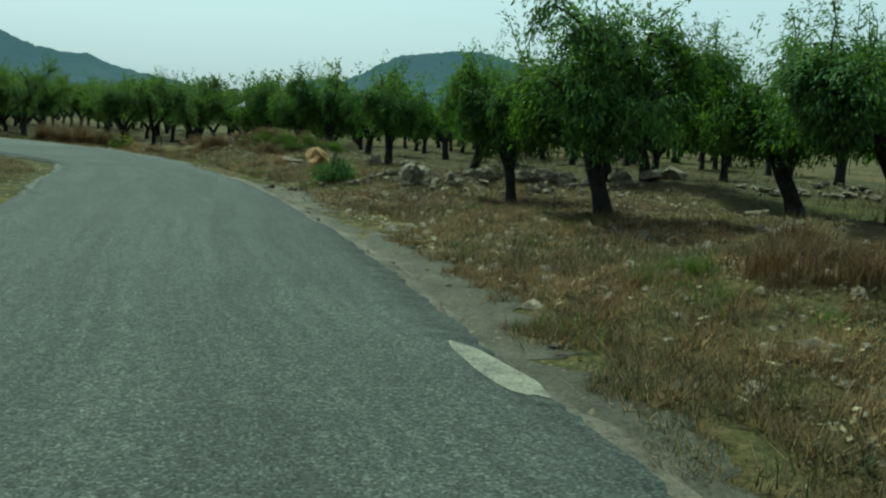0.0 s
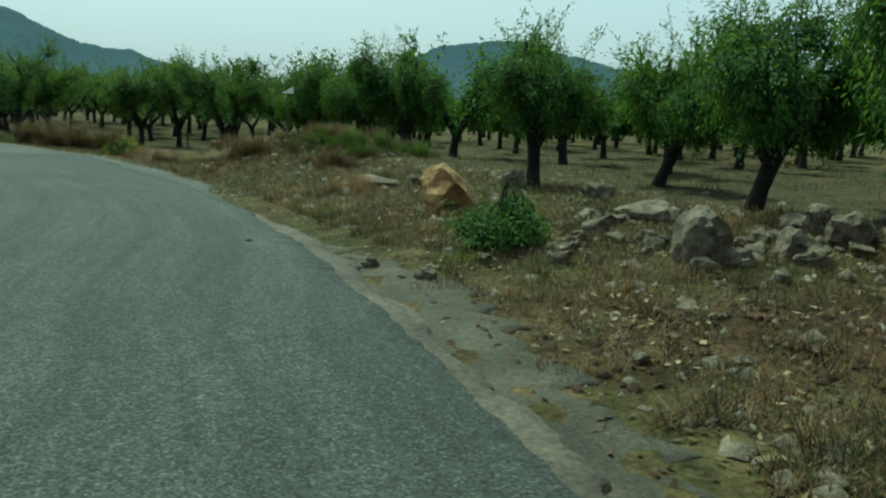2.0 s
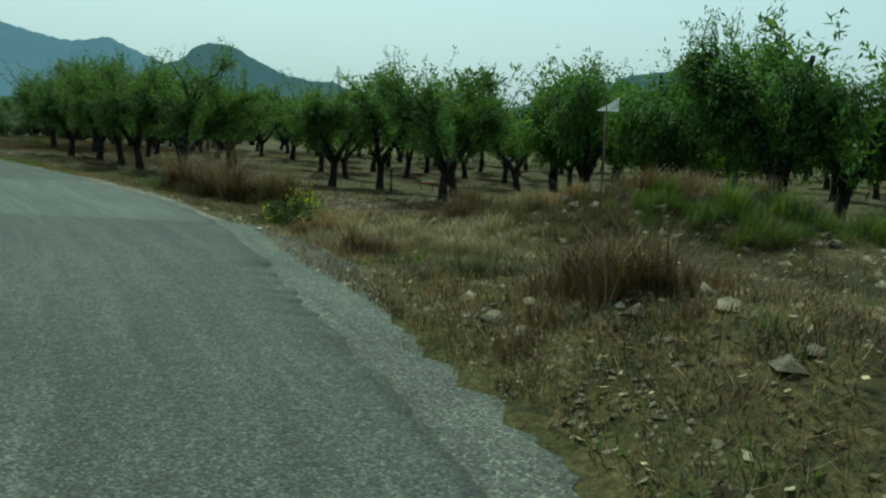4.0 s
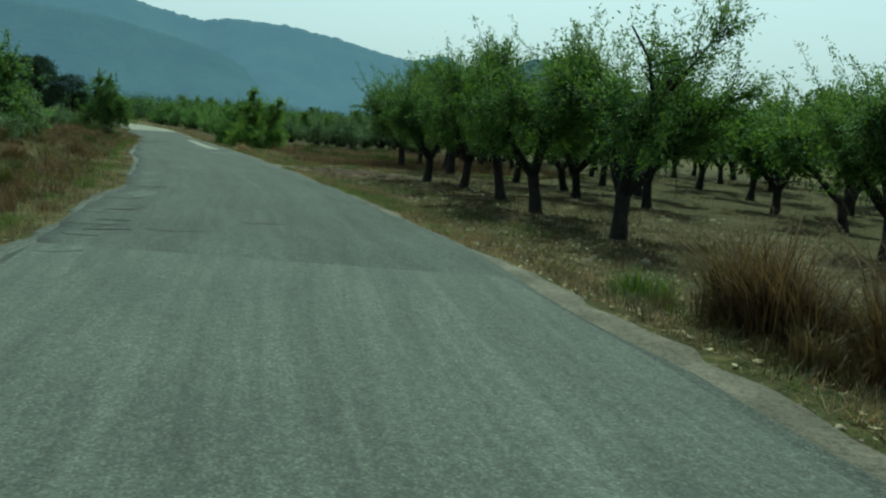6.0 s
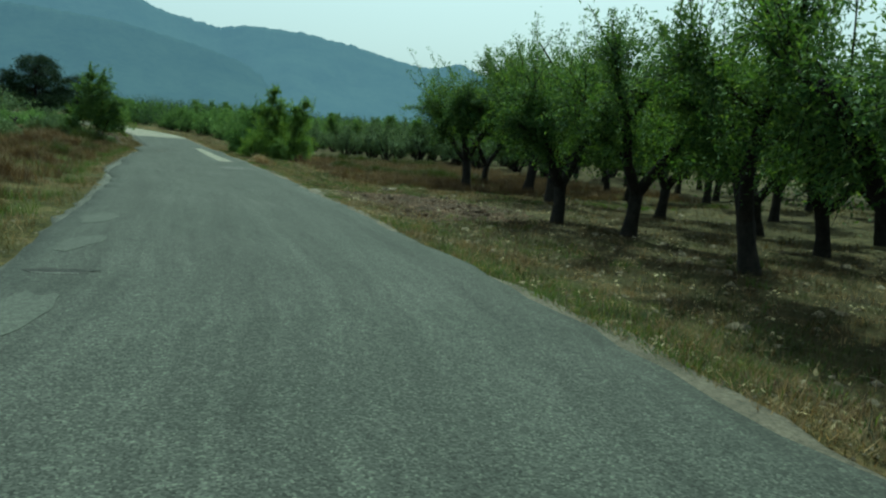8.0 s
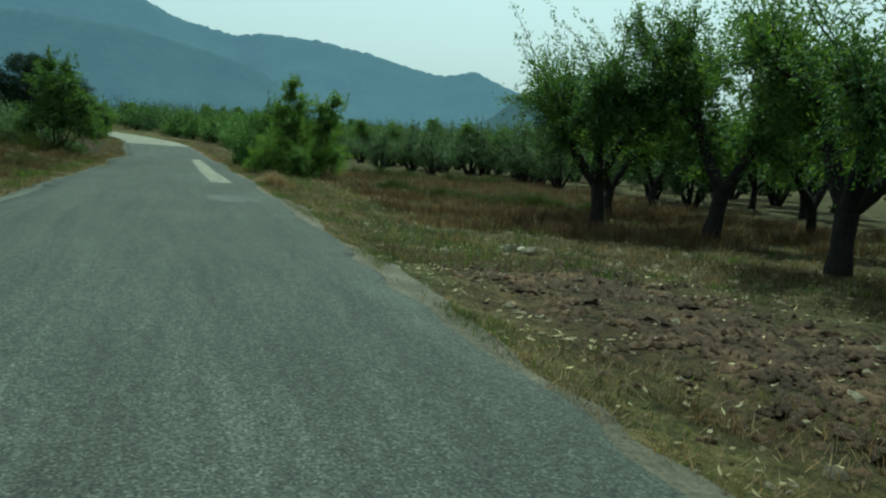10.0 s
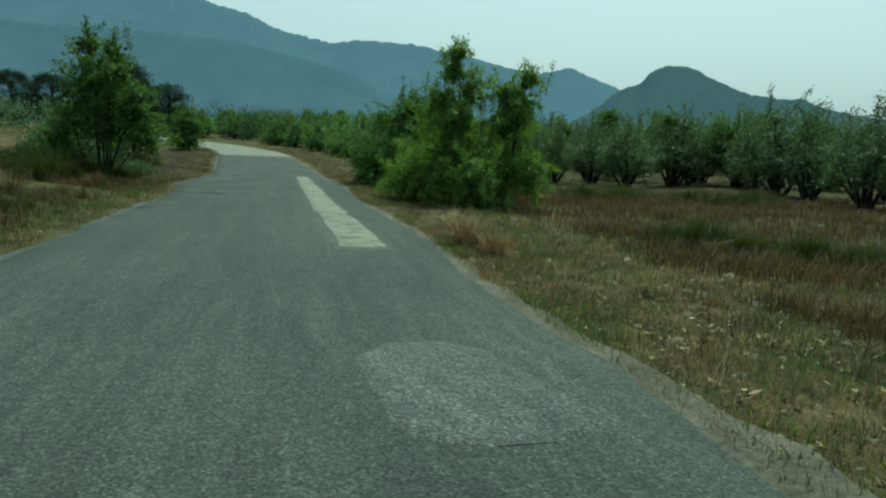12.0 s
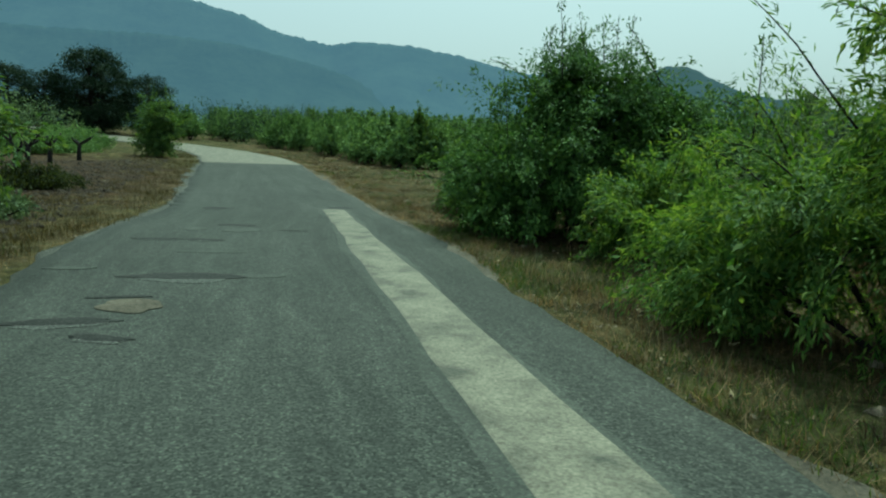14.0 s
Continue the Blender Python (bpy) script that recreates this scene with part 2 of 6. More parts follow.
def tubes(lines, sides=7):
    """Tapered round limbs: each line is (points, radii)."""
    vs, fs, base = [], [], 0
    for pts, rad in lines:
        pts = np.asarray(pts, float)
        tan = np.gradient(pts, axis=0)
        tan /= np.linalg.norm(tan, axis=1, keepdims=True) + 1e-9
        ref = np.array([0.31, 0.95, 0.05])
        u = np.cross(tan, ref)
        u /= np.linalg.norm(u, axis=1, keepdims=True) + 1e-9
        w = np.cross(tan, u)
        a = np.linspace(0, 2 * np.pi, sides, endpoint=False)
        ring = pts[:, None] + np.asarray(rad)[:, None, None] * (np.cos(a)[None, :, None] * u[:, None] + np.sin(a)[None, :, None] * w[:, None])
        vs.append(ring.reshape(-1, 3))
        k = len(pts)
        for i in range(k - 1):
            for j in range(sides):
                p, q = base + i * sides + j, base + i * sides + (j + 1) % sides
                fs.append((p, q, q + sides, p + sides))
        fs.append(tuple(base + (k - 1) * sides + j for j in range(sides)))
        base += k * sides
    return np.concatenate(vs), fs


def leaf_cloud(rng, at, along, length, width, face=None):
    """Narrow folded leaves at the points, hanging along the given directions."""
    n = len(at)
    d = along / (np.linalg.norm(along, axis=1, keepdims=True) + 1e-9)
    side = np.cross(d, rng.normal(size=(n, 3)) if face is None else face + rng.normal(size=(n, 3)) * 0.45)
    side /= np.linalg.norm(side, axis=1, keepdims=True) + 1e-9
    up = np.cross(side, d)
    ln = length * rng.uniform(0.65, 1.3, (n, 1))
    wd = width * rng.uniform(0.7, 1.25, (n, 1))
    v = np.stack([at, at + d * ln * 0.45 + side * wd * 0.5 + up * wd * 0.15, at + d * ln - up * wd * 0.35, at + d * ln * 0.45 - side * wd * 0.5 + up * wd * 0.15], 1).reshape(-1, 3)
    return v, np.arange(n * 4).reshape(-1, 4)


def bend(p, d, length, sag, steps=5, rng=None, wander=0.0):
    """A limb from p along d that sags (or, with a negative sag, lifts)."""
    d = np.asarray(d, float) / np.linalg.norm(d)
    pts, q = [np.asarray(p, float)], np.asarray(p, float)
    for _ in range(steps):
        d = d + np.array([0, 0, -sag / steps]) + (rng.normal(size=3) * wander if rng is not None else 0)
        d /= np.linalg.norm(d)
        q = q + d * length / steps
        pts.append(q)
    return np.array(pts)


def at_line(pts, t):
    i = t * (len(pts) - 1)
    k = np.minimum(i.astype(int), len(pts) - 2)
    f = (i - k)[:, None]
    return pts[k] * (1 - f) + pts[k + 1] * f, pts[k + 1] - pts[k]


def almond_meshes(seed, droop, height, leaves, leaf_mat, width=1.0, twigs=95, size=1.0, twig_wood=True):
    """Trunk with limbs, and crown of leaves, of one almond tree."""
    rng = np.random.default_rng(seed)
    fork = rng.uniform(0.60, 0.74) if droop else rng.uniform(0.68, 0.85)
    lean = rng.normal(size=2) * 0.10
    top = np.array([lean[0], lean[1], fork])
    thick = 0.92 if droop else 1.0
    lines = [(np.array([[0, 0, -0.15], [0, 0, 0.02], top * 0.5 + [rng.normal() * 0.02, 0, 0], top, top * 1.12]), [0.21 * thick, 0.165 * thick, 0.125 * thick, 0.13 * thick, 0.09])]
    limbs, count = [], rng.integers(2, 4)
    a0 = rng.uniform(0, 6.28)
    for k in range(count):
        a = a0 + k * 6.283 / count + rng.normal() * 0.25
        el = rng.uniform(0.68, 1.0)
        ln = (height - fork) * rng.uniform(0.55, 0.75)
        p = bend(top, (math.cos(a) * width, math.sin(a) * width, math.tan(el)), ln, -0.25, 6, rng, 0.10)
        lines.append((p, np.linspace(0.118, 0.034, len(p))))
        limbs.append(p)
        for _ in range(4):
            t = np.array([rng.uniform(0.3, 0.85)])
            q, dd = at_line(p, t)
            b = a + rng.normal() * 1.0
            r = bend(q[0], (math.cos(b), math.sin(b), rng.uniform(0.4, 1.3)), ln * (rng.uniform(0.32, 0.55) if droop else rng.uniform(0.4, 0.65)), -0.15, 5, rng, 0.12)
            lines.append((r, np.linspace(0.04, 0.014, len(r))))
            limbs.append(r)
    pts, dirs, face = [], [], []
    per = max(8, leaves // twigs)
    heart = np.mean([p[-1] for p in limbs], 0) * [1, 1, 0.72]

    def spray(tw, m, off, start, loose, fall):
        c, t = at_line(tw, rng.uniform(start, 0.999, m))
        pts.append(c + rng.normal(size=(m, 3)) * off)
        t = t / (np.linalg.norm(t, axis=1, keepdims=True) + 1e-9)
        dirs.append(t + rng.normal(size=(m, 3)) * loose + [0, 0, -fall])
        o = tw[-1] - heart
        face.append(np.repeat((o / (np.linalg.norm(o) + 0.1) + [0, 0, 0.45])[None], m, 0))

    left = twigs
    while left > 0:
        # a bunch of twigs from one place on a limb hangs or stands together as one lobe of the crown
        bunch = min(left, int(rng.integers(3, 8)))
        left -= bunch
        p = limbs[rng.integers(len(limbs))]
        q, dd = at_line(p, np.array([rng.uniform(0.28, 1.0)]))
        out = q[0] * [1, 1, 0]
        out = out / (np.linalg.norm(out) + 0.2)
        if droop:
            d0 = out * rng.uniform(0.5, 1.4) + rng.normal(size=3) * 0.5 + [0, 0, rng.uniform(0.1, 1.1)]
        else:
            d0 = out * rng.uniform(0.3, 1.2) + rng.normal(size=3) * 0.4 + [0, 0, rng.uniform(0.2, 1.2)]
        for _ in range(bunch):
            d = d0 + rng.normal(size=3) * 0.42
            if droop:
                tw = bend(q[0] + rng.normal(size=3) * 0.05, d, rng.uniform(0.40, 0.85) * height / 3.4, rng.uniform(1.0, 2.8), 6, rng, 0.08)
                spray(tw, per, 0.055, 0.12, 0.45, 0.55)
            else:
                tw = bend(q[0] + rng.normal(size=3) * 0.05, d, rng.uniform(0.4, 0.85) * height / 3.6, rng.uniform(-0.4, 0.9), 5, rng, 0.12)
                spray(tw, per, 0.05, 0.1, 0.6, 0.1)
            lines.append((tw, np.linspace(0.011, 0.003, len(tw))))
    for k in range(16 if droop else 36):
        # upright leafy shoots that stand over the crown like clubs
        p = limbs[rng.integers(len(limbs))]
        q, _ = at_line(p, np.array([rng.uniform(0.7, 0.999)]))
        q = q[0]
        tw = bend(q, (rng.normal() * 0.4, rng.normal() * 0.4, 1.0), max(0.35, height - q[2]) * rng.uniform(0.55, 1.05), 0.12, 6, rng, 0.14)
        lines.append((tw, np.linspace(0.014, 0.004, len(tw))))
        spray(tw, int(per * (1.2 if droop else 1.9)), 0.045, 0.1, 0.9, 0.25 if droop else 0.0)
    # shaded leaves deep in the crown
    m = leaves // 5
    c = np.concatenate(limbs)[rng.integers(len(limbs) * 6, size=m)]
    pts.append(c + rng.normal(size=(m, 3)) * [0.24, 0.24, 0.2])
    dirs.append(rng.normal(size=(m, 3)))
    face.append(rng.normal(size=(m, 3)))
    v, f = tubes(lines[:1 + len(limbs)], 8 if twig_wood else 6)
    v2, f2 = tubes(lines[1 + len(limbs)::2] if twig_wood else lines[-2:], 3)
    wood = mesh_of("trunk", np.concatenate([v, v2]), f + [tuple(i + len(v) for i in q) for q in f2], BARK, True)
    at, along = np.concatenate(pts), np.concatenate(dirs)
    keep = at[:, 2] > (0.90 if droop else 1.12) + rng.normal(size=len(at)) * 0.12
    lv, lf = leaf_cloud(rng, at[keep], along[keep], size * (0.128 if droop else 0.105), size * (0.040 if droop else 0.040), np.concatenate(face)[keep])
    return wood, mesh_of("crown", lv, lf, leaf_mat)


def bush_meshes(seed, rx, ry, height, leaves, leaf_mat, leaf=(0.11, 0.028), stems=70, skirt=0.0, wild=0.35):
    """A shrub of arching stems from the ground, with leafy side twigs that gather in lobes."""
    rng = np.random.default_rng(seed)
    lines, pts, dirs = [], [], []
    lobes = 9
    la, lr = rng.uniform(0, 6.283, lobes), np.sqrt(rng.uniform(0, 1, lobes))
    lh = rng.uniform(1 - wild * 1.2, 1.08, lobes)
    lh[0], lr[0] = 1.1, 0.15
    twigs = 7
    per = max(4, leaves // (stems * twigs))
    for k in range(stems):
        b = rng.integers(lobes)
        a = la[b] + rng.normal() * 0.30
        r = min(1.05, max(0.02, lr[b] + rng.normal() * 0.20))
        foot = np.array([math.cos(a) * rx * 0.30 * r, math.sin(a) * ry * 0.30 * r, -0.05])
        tip = np.array([math.cos(a) * rx * r, math.sin(a) * ry * r, height * (1.0 - 0.55 * r ** 2.0) * lh[b] * rng.uniform(0.45, 1.0) ** 0.6])
        mid = foot * 0.55 + tip * 0.45 + [0, 0, 0.34 * height * r] + rng.normal(size=3) * 0.16
        t = np.linspace(0, 1, 7)[:, None]
        p = (1 - t) ** 2 * foot + 2 * t * (1 - t) * mid + t ** 2 * tip
        lines.append((p, np.linspace(0.02, 0.004, 7)))
        q, d = at_line(p, np.clip(rng.uniform(skirt, 1.0, twigs) ** 0.8, 0, 0.999))
        for o in q:
            w = np.array([math.cos(a), math.sin(a), 0.3]) * 0.6 + rng.normal(size=3) * 0.9 + [0, 0, 0.2]
            tw = bend(o, w, rng.uniform(0.28, 0.65) * min(1.0, 0.35 + height / 3.0), rng.uniform(0.4, 1.6), 4)
            c, dd = at_line(tw, rng.uniform(0.0, 0.999, per))
            pts.append(c + rng.normal(size=(per, 3)) * 0.045 * min(1.0, height))
            dirs.append(dd * 7 + rng.normal(size=(per, 3)) * 0.45 + [0, 0, -0.25])
    heart = int(leaves * 0.38 * (1 - skirt)) if skirt < 0.4 else 0
    a, r = rng.uniform(0, 6.283, heart), np.sqrt(rng.uniform(0, 1, heart)) * 0.88
    roof = height * (1.0 - 0.62 * r ** 2.2) * (0.66 + 0.20 * np.sin(3 * a + seed) * r + 0.10 * np.sin(7 * a + r * 9))
    pts.append(np.stack([np.cos(a) * rx * r, np.sin(a) * ry * r, 0.04 + roof * np.maximum(skirt, rng.uniform(0, 1, heart)) ** 0.7], 1))
    dirs.append(rng.normal(size=(heart, 3)) + np.stack([np.cos(a), np.sin(a), 0 * a], 1) * 0.8 + [0, 0, -0.2])
    v, f = tubes(lines, 5)
    lv, lf = leaf_cloud(rng, np.concatenate(pts), np.concatenate(dirs), *leaf)
    keep = lv[:, 2].reshape(-1, 4).min(1) > 0.0
    return mesh_of("branchwork", v, f, BARK, True), mesh_of("foliage", lv, lf[keep], leaf_mat)


def lobed_meshes(seed, lobes, leaves, leaf_mat, leaf, sag=0.9, foot=0.25, shoots=10, reach=0.0, stem=0.03, wood=3):
    """Stems from one foot to rounded lobes (x, y, z, radius), each a burst of arching leafy twigs."""
    rng = np.random.default_rng(seed)
    lines, pts, dirs, face = [], [], [], []
    area = sum(r * r for *_, r in lobes)

    def twig(o, d, length, bow, count, start):
        tw = bend(o, d, length, bow, 5, rng, 0.07)
        c, t = at_line(tw, rng.uniform(start, 0.999, count))
        pts.append(c + rng.normal(size=(count, 3)) * 0.05)
        dirs.append(t / (np.linalg.norm(t, axis=1, keepdims=True) + 1e-9) + rng.normal(size=(count, 3)) * 0.55 + [0, 0, -0.15])
        return tw

    for cx, cy, cz, r in lobes:
        c = np.array([cx, cy, cz])
        base = np.array([cx * foot + rng.normal() * 0.05, cy * foot + rng.normal() * 0.05, -0.05])
        mid = base * 0.5 + c * 0.5 + [0, 0, 0.15 * cz] + rng.normal(size=3) * 0.08
        t = np.linspace(0, 1, 7)[:, None]
        lines.append(((1 - t) ** 2 * base + 2 * t * (1 - t) * mid + t ** 2 * c, np.linspace(stem * (0.7 + 0.5 * r), 0.012, 7)))
        budget = leaves * r * r / area
        n = max(14, int(60 * r * r))
        per = max(6, int(budget / n))
        for k in range(n):
            u = rng.normal(size=3)
            u /= np.linalg.norm(u)
            u[2] = u[2] * 0.8 + 0.25
            o = c + rng.normal(size=3) * 0.22 * r
            tw = twig(o, u, r * rng.uniform(0.65, 1.25), rng.uniform(0.3, 1.5) * sag, per, 0.28)
            face.append(np.repeat((u + [0, 0, 0.5])[None], per, 0))
            if k % wood == 0:
                lines.append((tw, np.linspace(0.009, 0.003, len(tw))))
    heart = int(leaves * 0.10)
    pick = rng.integers(len(lobes), size=heart)
    c = np.array([q[:3] for q in lobes])[pick] + rng.normal(size=(heart, 3)) * np.array([q[3] for q in lobes])[pick][:, None] * 0.24
    hv, hf = leaf_cloud(rng, c, rng.normal(size=(heart, 3)), leaf[0] * 1.4, leaf[1] * 2.6)
    tall = sorted(lobes, key=lambda q: -(q[2] + q[3]))[:5]
    for k in range(shoots):
        cx, cy, cz, r = tall[k % len(tall)]
        o = np.array([cx + rng.normal() * 0.4 * r, cy + rng.normal() * 0.4 * r, cz + 0.3 * r])
        tw = twig(o, (rng.normal() * 0.3, rng.normal() * 0.3, 1.0), r * rng.uniform(0.9, 1.3) + reach, 0.25, 46, 0.1)
        face.append(rng.normal(size=(46, 3)))
        lines.append((tw, np.linspace(0.01, 0.003, len(tw))))
    v, f = tubes(lines, 5)
    lv, lf = leaf_cloud(rng, np.concatenate(pts), np.concatenate(dirs), *leaf, np.concatenate(face))
    lf = np.concatenate([lf, hf + len(lv)])
    lv = np.concatenate([lv, hv])
    keep = lv[:, 2].reshape(-1, 4).min(1) > 0.0
    return mesh_of("branchwork", v, f, BARK, True), mesh_of("foliage", lv, lf[keep], leaf_mat)


def rock_mesh(seed, sx, sy, sz, material, cut=(15, 0.36, 0.80)):
    rng = np.random.default_rng(seed)
    bm = bmesh.new()
    bmesh.ops.create_icosphere(bm, subdivisions=3, radius=1.0)
    cuts = [Vector(rng.normal(size=3)).normalized() for _ in range(cut[0])]
    lim = rng.uniform(cut[1], cut[2], cut[0])
    off = Vector(rng.uniform(-50, 50, 3))
    for v in bm.verts:
        for c, h in zip(cuts, lim):
            over = v.co.dot(c) - h
            if over > 0:
                v.co -= c * over * 0.97
        v.co *= 1 + 0.20 * noise.noise(v.co * 1.9 + off) + 0.20 * noise.noise(v.co * 4.5 + off) + 0.09 * noise.noise(v.co * 11 + off)
        v.co = Vector((v.co.x * sx, v.co.y * sy, (v.co.z + 0.55) * sz))
    big = [max(abs(v.co[i]) for v in bm.verts) for i in (0, 1)] + [max(v.co.z for v in bm.verts)]
    for v in bm.verts:
        v.co = Vector((v.co.x * sx / big[0], v.co.y * sy / big[1], v.co.z * 1.3 * sz / big[2]))
    me = bpy.data.meshes.new("rock")
    bm.to_mesh(me)
    bm.free()
    me.materials.append(material)
    return me


# ---- road and ground ----
RIGHT = [(1.6, -14), (1.5, -8), (1.2, 0), (0.9, 2.85), (0.22, 4.65), (-0.45, 6.8), (-0.98, 8.6), (-2.12, 11.2), (-2.85, 12.95), (-4.0, 15.75), (-5.25, 17.9),
         (-6.3, 19.7), (-8.3, 22.6), (-10.5, 25.2), (-12.3, 27.6), (-14.4, 29.5), (-16.6, 31.3), (-20.6, 34.2), (-24.2, 36.6), (-27.6, 38.7),
         (-31.7, 41.2), (-37.4, 44.5), (-41.2, 46.7), (-46, 49.4), (-49.2, 51.2), (-52.8, 53.3), (-58.7, 56.4), (-63.2, 59.1), (-68, 61.5),
         (-74, 64.7), (-84, 69.8), (-92, 73.8), (-100, 76.6), (-110, 78), (-125, 77), (-150, 72)]
LEFT = [(-2.4, -14), (-2.6, -8.5), (-3.4, -1), (-4.0, 3.0), (-4.8, 6), (-5.5, 8.5), (-6.2, 10.8), (-6.9, 12.8), (-7.6, 14.6), (-8.4, 16.8), (-9.4, 18.8),
        (-10.5, 20.2), (-12.9, 22.4), (-15.2, 24.4), (-17.5, 26.2), (-19.5, 27.6), (-21.7, 29.2), (-24.6, 31.2), (-27.6, 33.2), (-30.4, 35.2),
        (-33.8, 37.2), (-39.2, 40.4), (-44.5, 43.1), (-49.2, 45.8), (-52.2, 47.4), (-55.8, 49.6), (-61.4, 52.9), (-65.8, 55), (-70.3, 58),
        (-75.5, 60.6), (-85.8, 65.5), (-94, 69.4), (-101, 72), (-110, 73.5), (-124, 72.5), (-149, 67.5)]


def smooth_line(pts, per):
    p = np.array(pts, float)
    q = np.vstack([2 * p[0] - p[1], p, 2 * p[-1] - p[-2]])
    out = []
    for i in range(1, len(q) - 2):
        t = np.linspace(0, 1, per, endpoint=False)[:, None]
        a, b, c, d = q[i - 1], q[i], q[i + 1], q[i + 2]
        out.append(0.5 * (2 * b + (c - a) * t + (2 * a - 5 * b + 4 * c - d) * t ** 2 + (3 * b - a - 3 * c + d) * t ** 3))
    return np.vstack([*out, p[-1:]])


PER = 14
edge_r, edge_l = smooth_line(RIGHT, PER), smooth_line(LEFT, PER)
mid_line = (edge_r + edge_l) / 2
half_w = np.linalg.norm(edge_r - edge_l, axis=1) / 2


def wave(x, y, seed, scale):
    """Smooth value noise for arrays, about -1 to 1."""
    rng = np.random.default_rng(seed)
    out = 0
    for k in range(7):
        a, ph = rng.uniform(0, 6.283), rng.uniform(0, 6.283)
        fr = rng.uniform(0.6, 1.7) / scale
        out = out + np.sin((x * math.cos(a) + y * math.sin(a)) * fr * 6.283 + ph + 1.3 * np.sin((y * math.cos(a) - x * math.sin(a)) * fr * 3.1 + ph))
    return out / 3.2


def road_side(x, y):
    """Distance outside the road's edge (negative on it), and the side: 1 right, -1 left."""
    x, y = np.ravel(x), np.ravel(y)
    best, side = np.empty(len(x)), np.empty(len(x))
    line, half, tan = mid_line[::2], half_w[::2], np.gradient(mid_line, axis=0)[::2]
    for a in range(0, len(x), 20000):
        px, py = x[a:a + 20000], y[a:a + 20000]
        d = np.sqrt((px[:, None] - line[:, 0]) ** 2 + (py[:, None] - line[:, 1]) ** 2) - half
        k = d.argmin(1)
        best[a:a + 20000] = d[np.arange(len(px)), k]
        side[a:a + 20000] = np.where(tan[k, 0] * (py - line[k, 1]) - tan[k, 1] * (px - line[k, 0]) > 0, -1, 1)
    return best, side


def road_z(x):
    t = np.clip((-72.0 - np.asarray(x, float)) / 40.0, 0, 2)
    return 1.0 * t ** 1.6


BUMPS = [(-3.0, 20.5, 3.5, 0.22), (-7.0, 23.2, 1.5, 0.45), (-7.7, 30.3, 1.45, 0.58), (-5.4, 30.4, 1.5, 0.46), (3.2, 6.1, 1.25, 0.52), (2.6, 11.2, 1.6, 0.17), (0.5, 16.4, 1.2, 0.16), (-14, 43, 8, -0.40), (-40.5, 56, 6, -0.32), (-16, 56, 8, -0.45),
         (2.0, 17.2, 2.2, 0.12), (6.6, 10.8, 1.6, 0.25), (5.0, 16.5, 1.3, 0.3), (-52, 66, 7, -0.15), (8.8, 19, 2.2, 0.35)]


def ground_z(x, y):
    x, y = np.ravel(np.asarray(x, float)), np.ravel(np.asarray(y, float))
    d, side = road_side(x, y)
    off = np.clip(d, 0, None)
    rise = np.clip(off / 1.2, 0, 1)
    z = road_z(x) - 0.07 + 0.05 * np.clip(d + 0.35, 0, 0.5) / 0.5
    z += rise * (0.05 * wave(x, y, 3, 5.0) + 0.025 * wave(x, y, 4, 1.3) + 0.012 * wave(x, y, 5, 0.5))
    z += np.where(side < 0, (0.12 + 0.38 * np.clip((x + 70) / 10, 0, 1)) * np.clip((off - 0.8) / 3.0, 0, 1) * np.clip((-18 - x) / 12, 0, 1), 0)
    for bx, by, s, h in BUMPS:
        z += rise * h * np.exp(-((x - bx) ** 2 + (y - by) ** 2) / (2 * s * s))
    far = np.clip((np.hypot(x + 40, y - 40) - 120) / 900, 0, 3)
    return z + far * 6.0


def stretch(lo, hi, step, far, n):
    g = np.geomspace(step * 2, far, n)
    return np.concatenate([lo - g[::-1], np.arange(lo, hi, step), hi + g])


gx, gy = stretch(-112, 14, 0.40, 4600, 30), stretch(-8, 84, 0.40, 4600, 30)
mx, my = np.meshgrid(gx, gy, indexing="ij")
mz = ground_z(mx, my)
nx, ny = len(gx), len(gy)
idx = np.arange(nx * ny).reshape(nx, ny)
quads = np.stack([idx[:-1, :-1], idx[1:, :-1], idx[1:, 1:], idx[:-1, 1:]], -1).reshape(-1, 4)


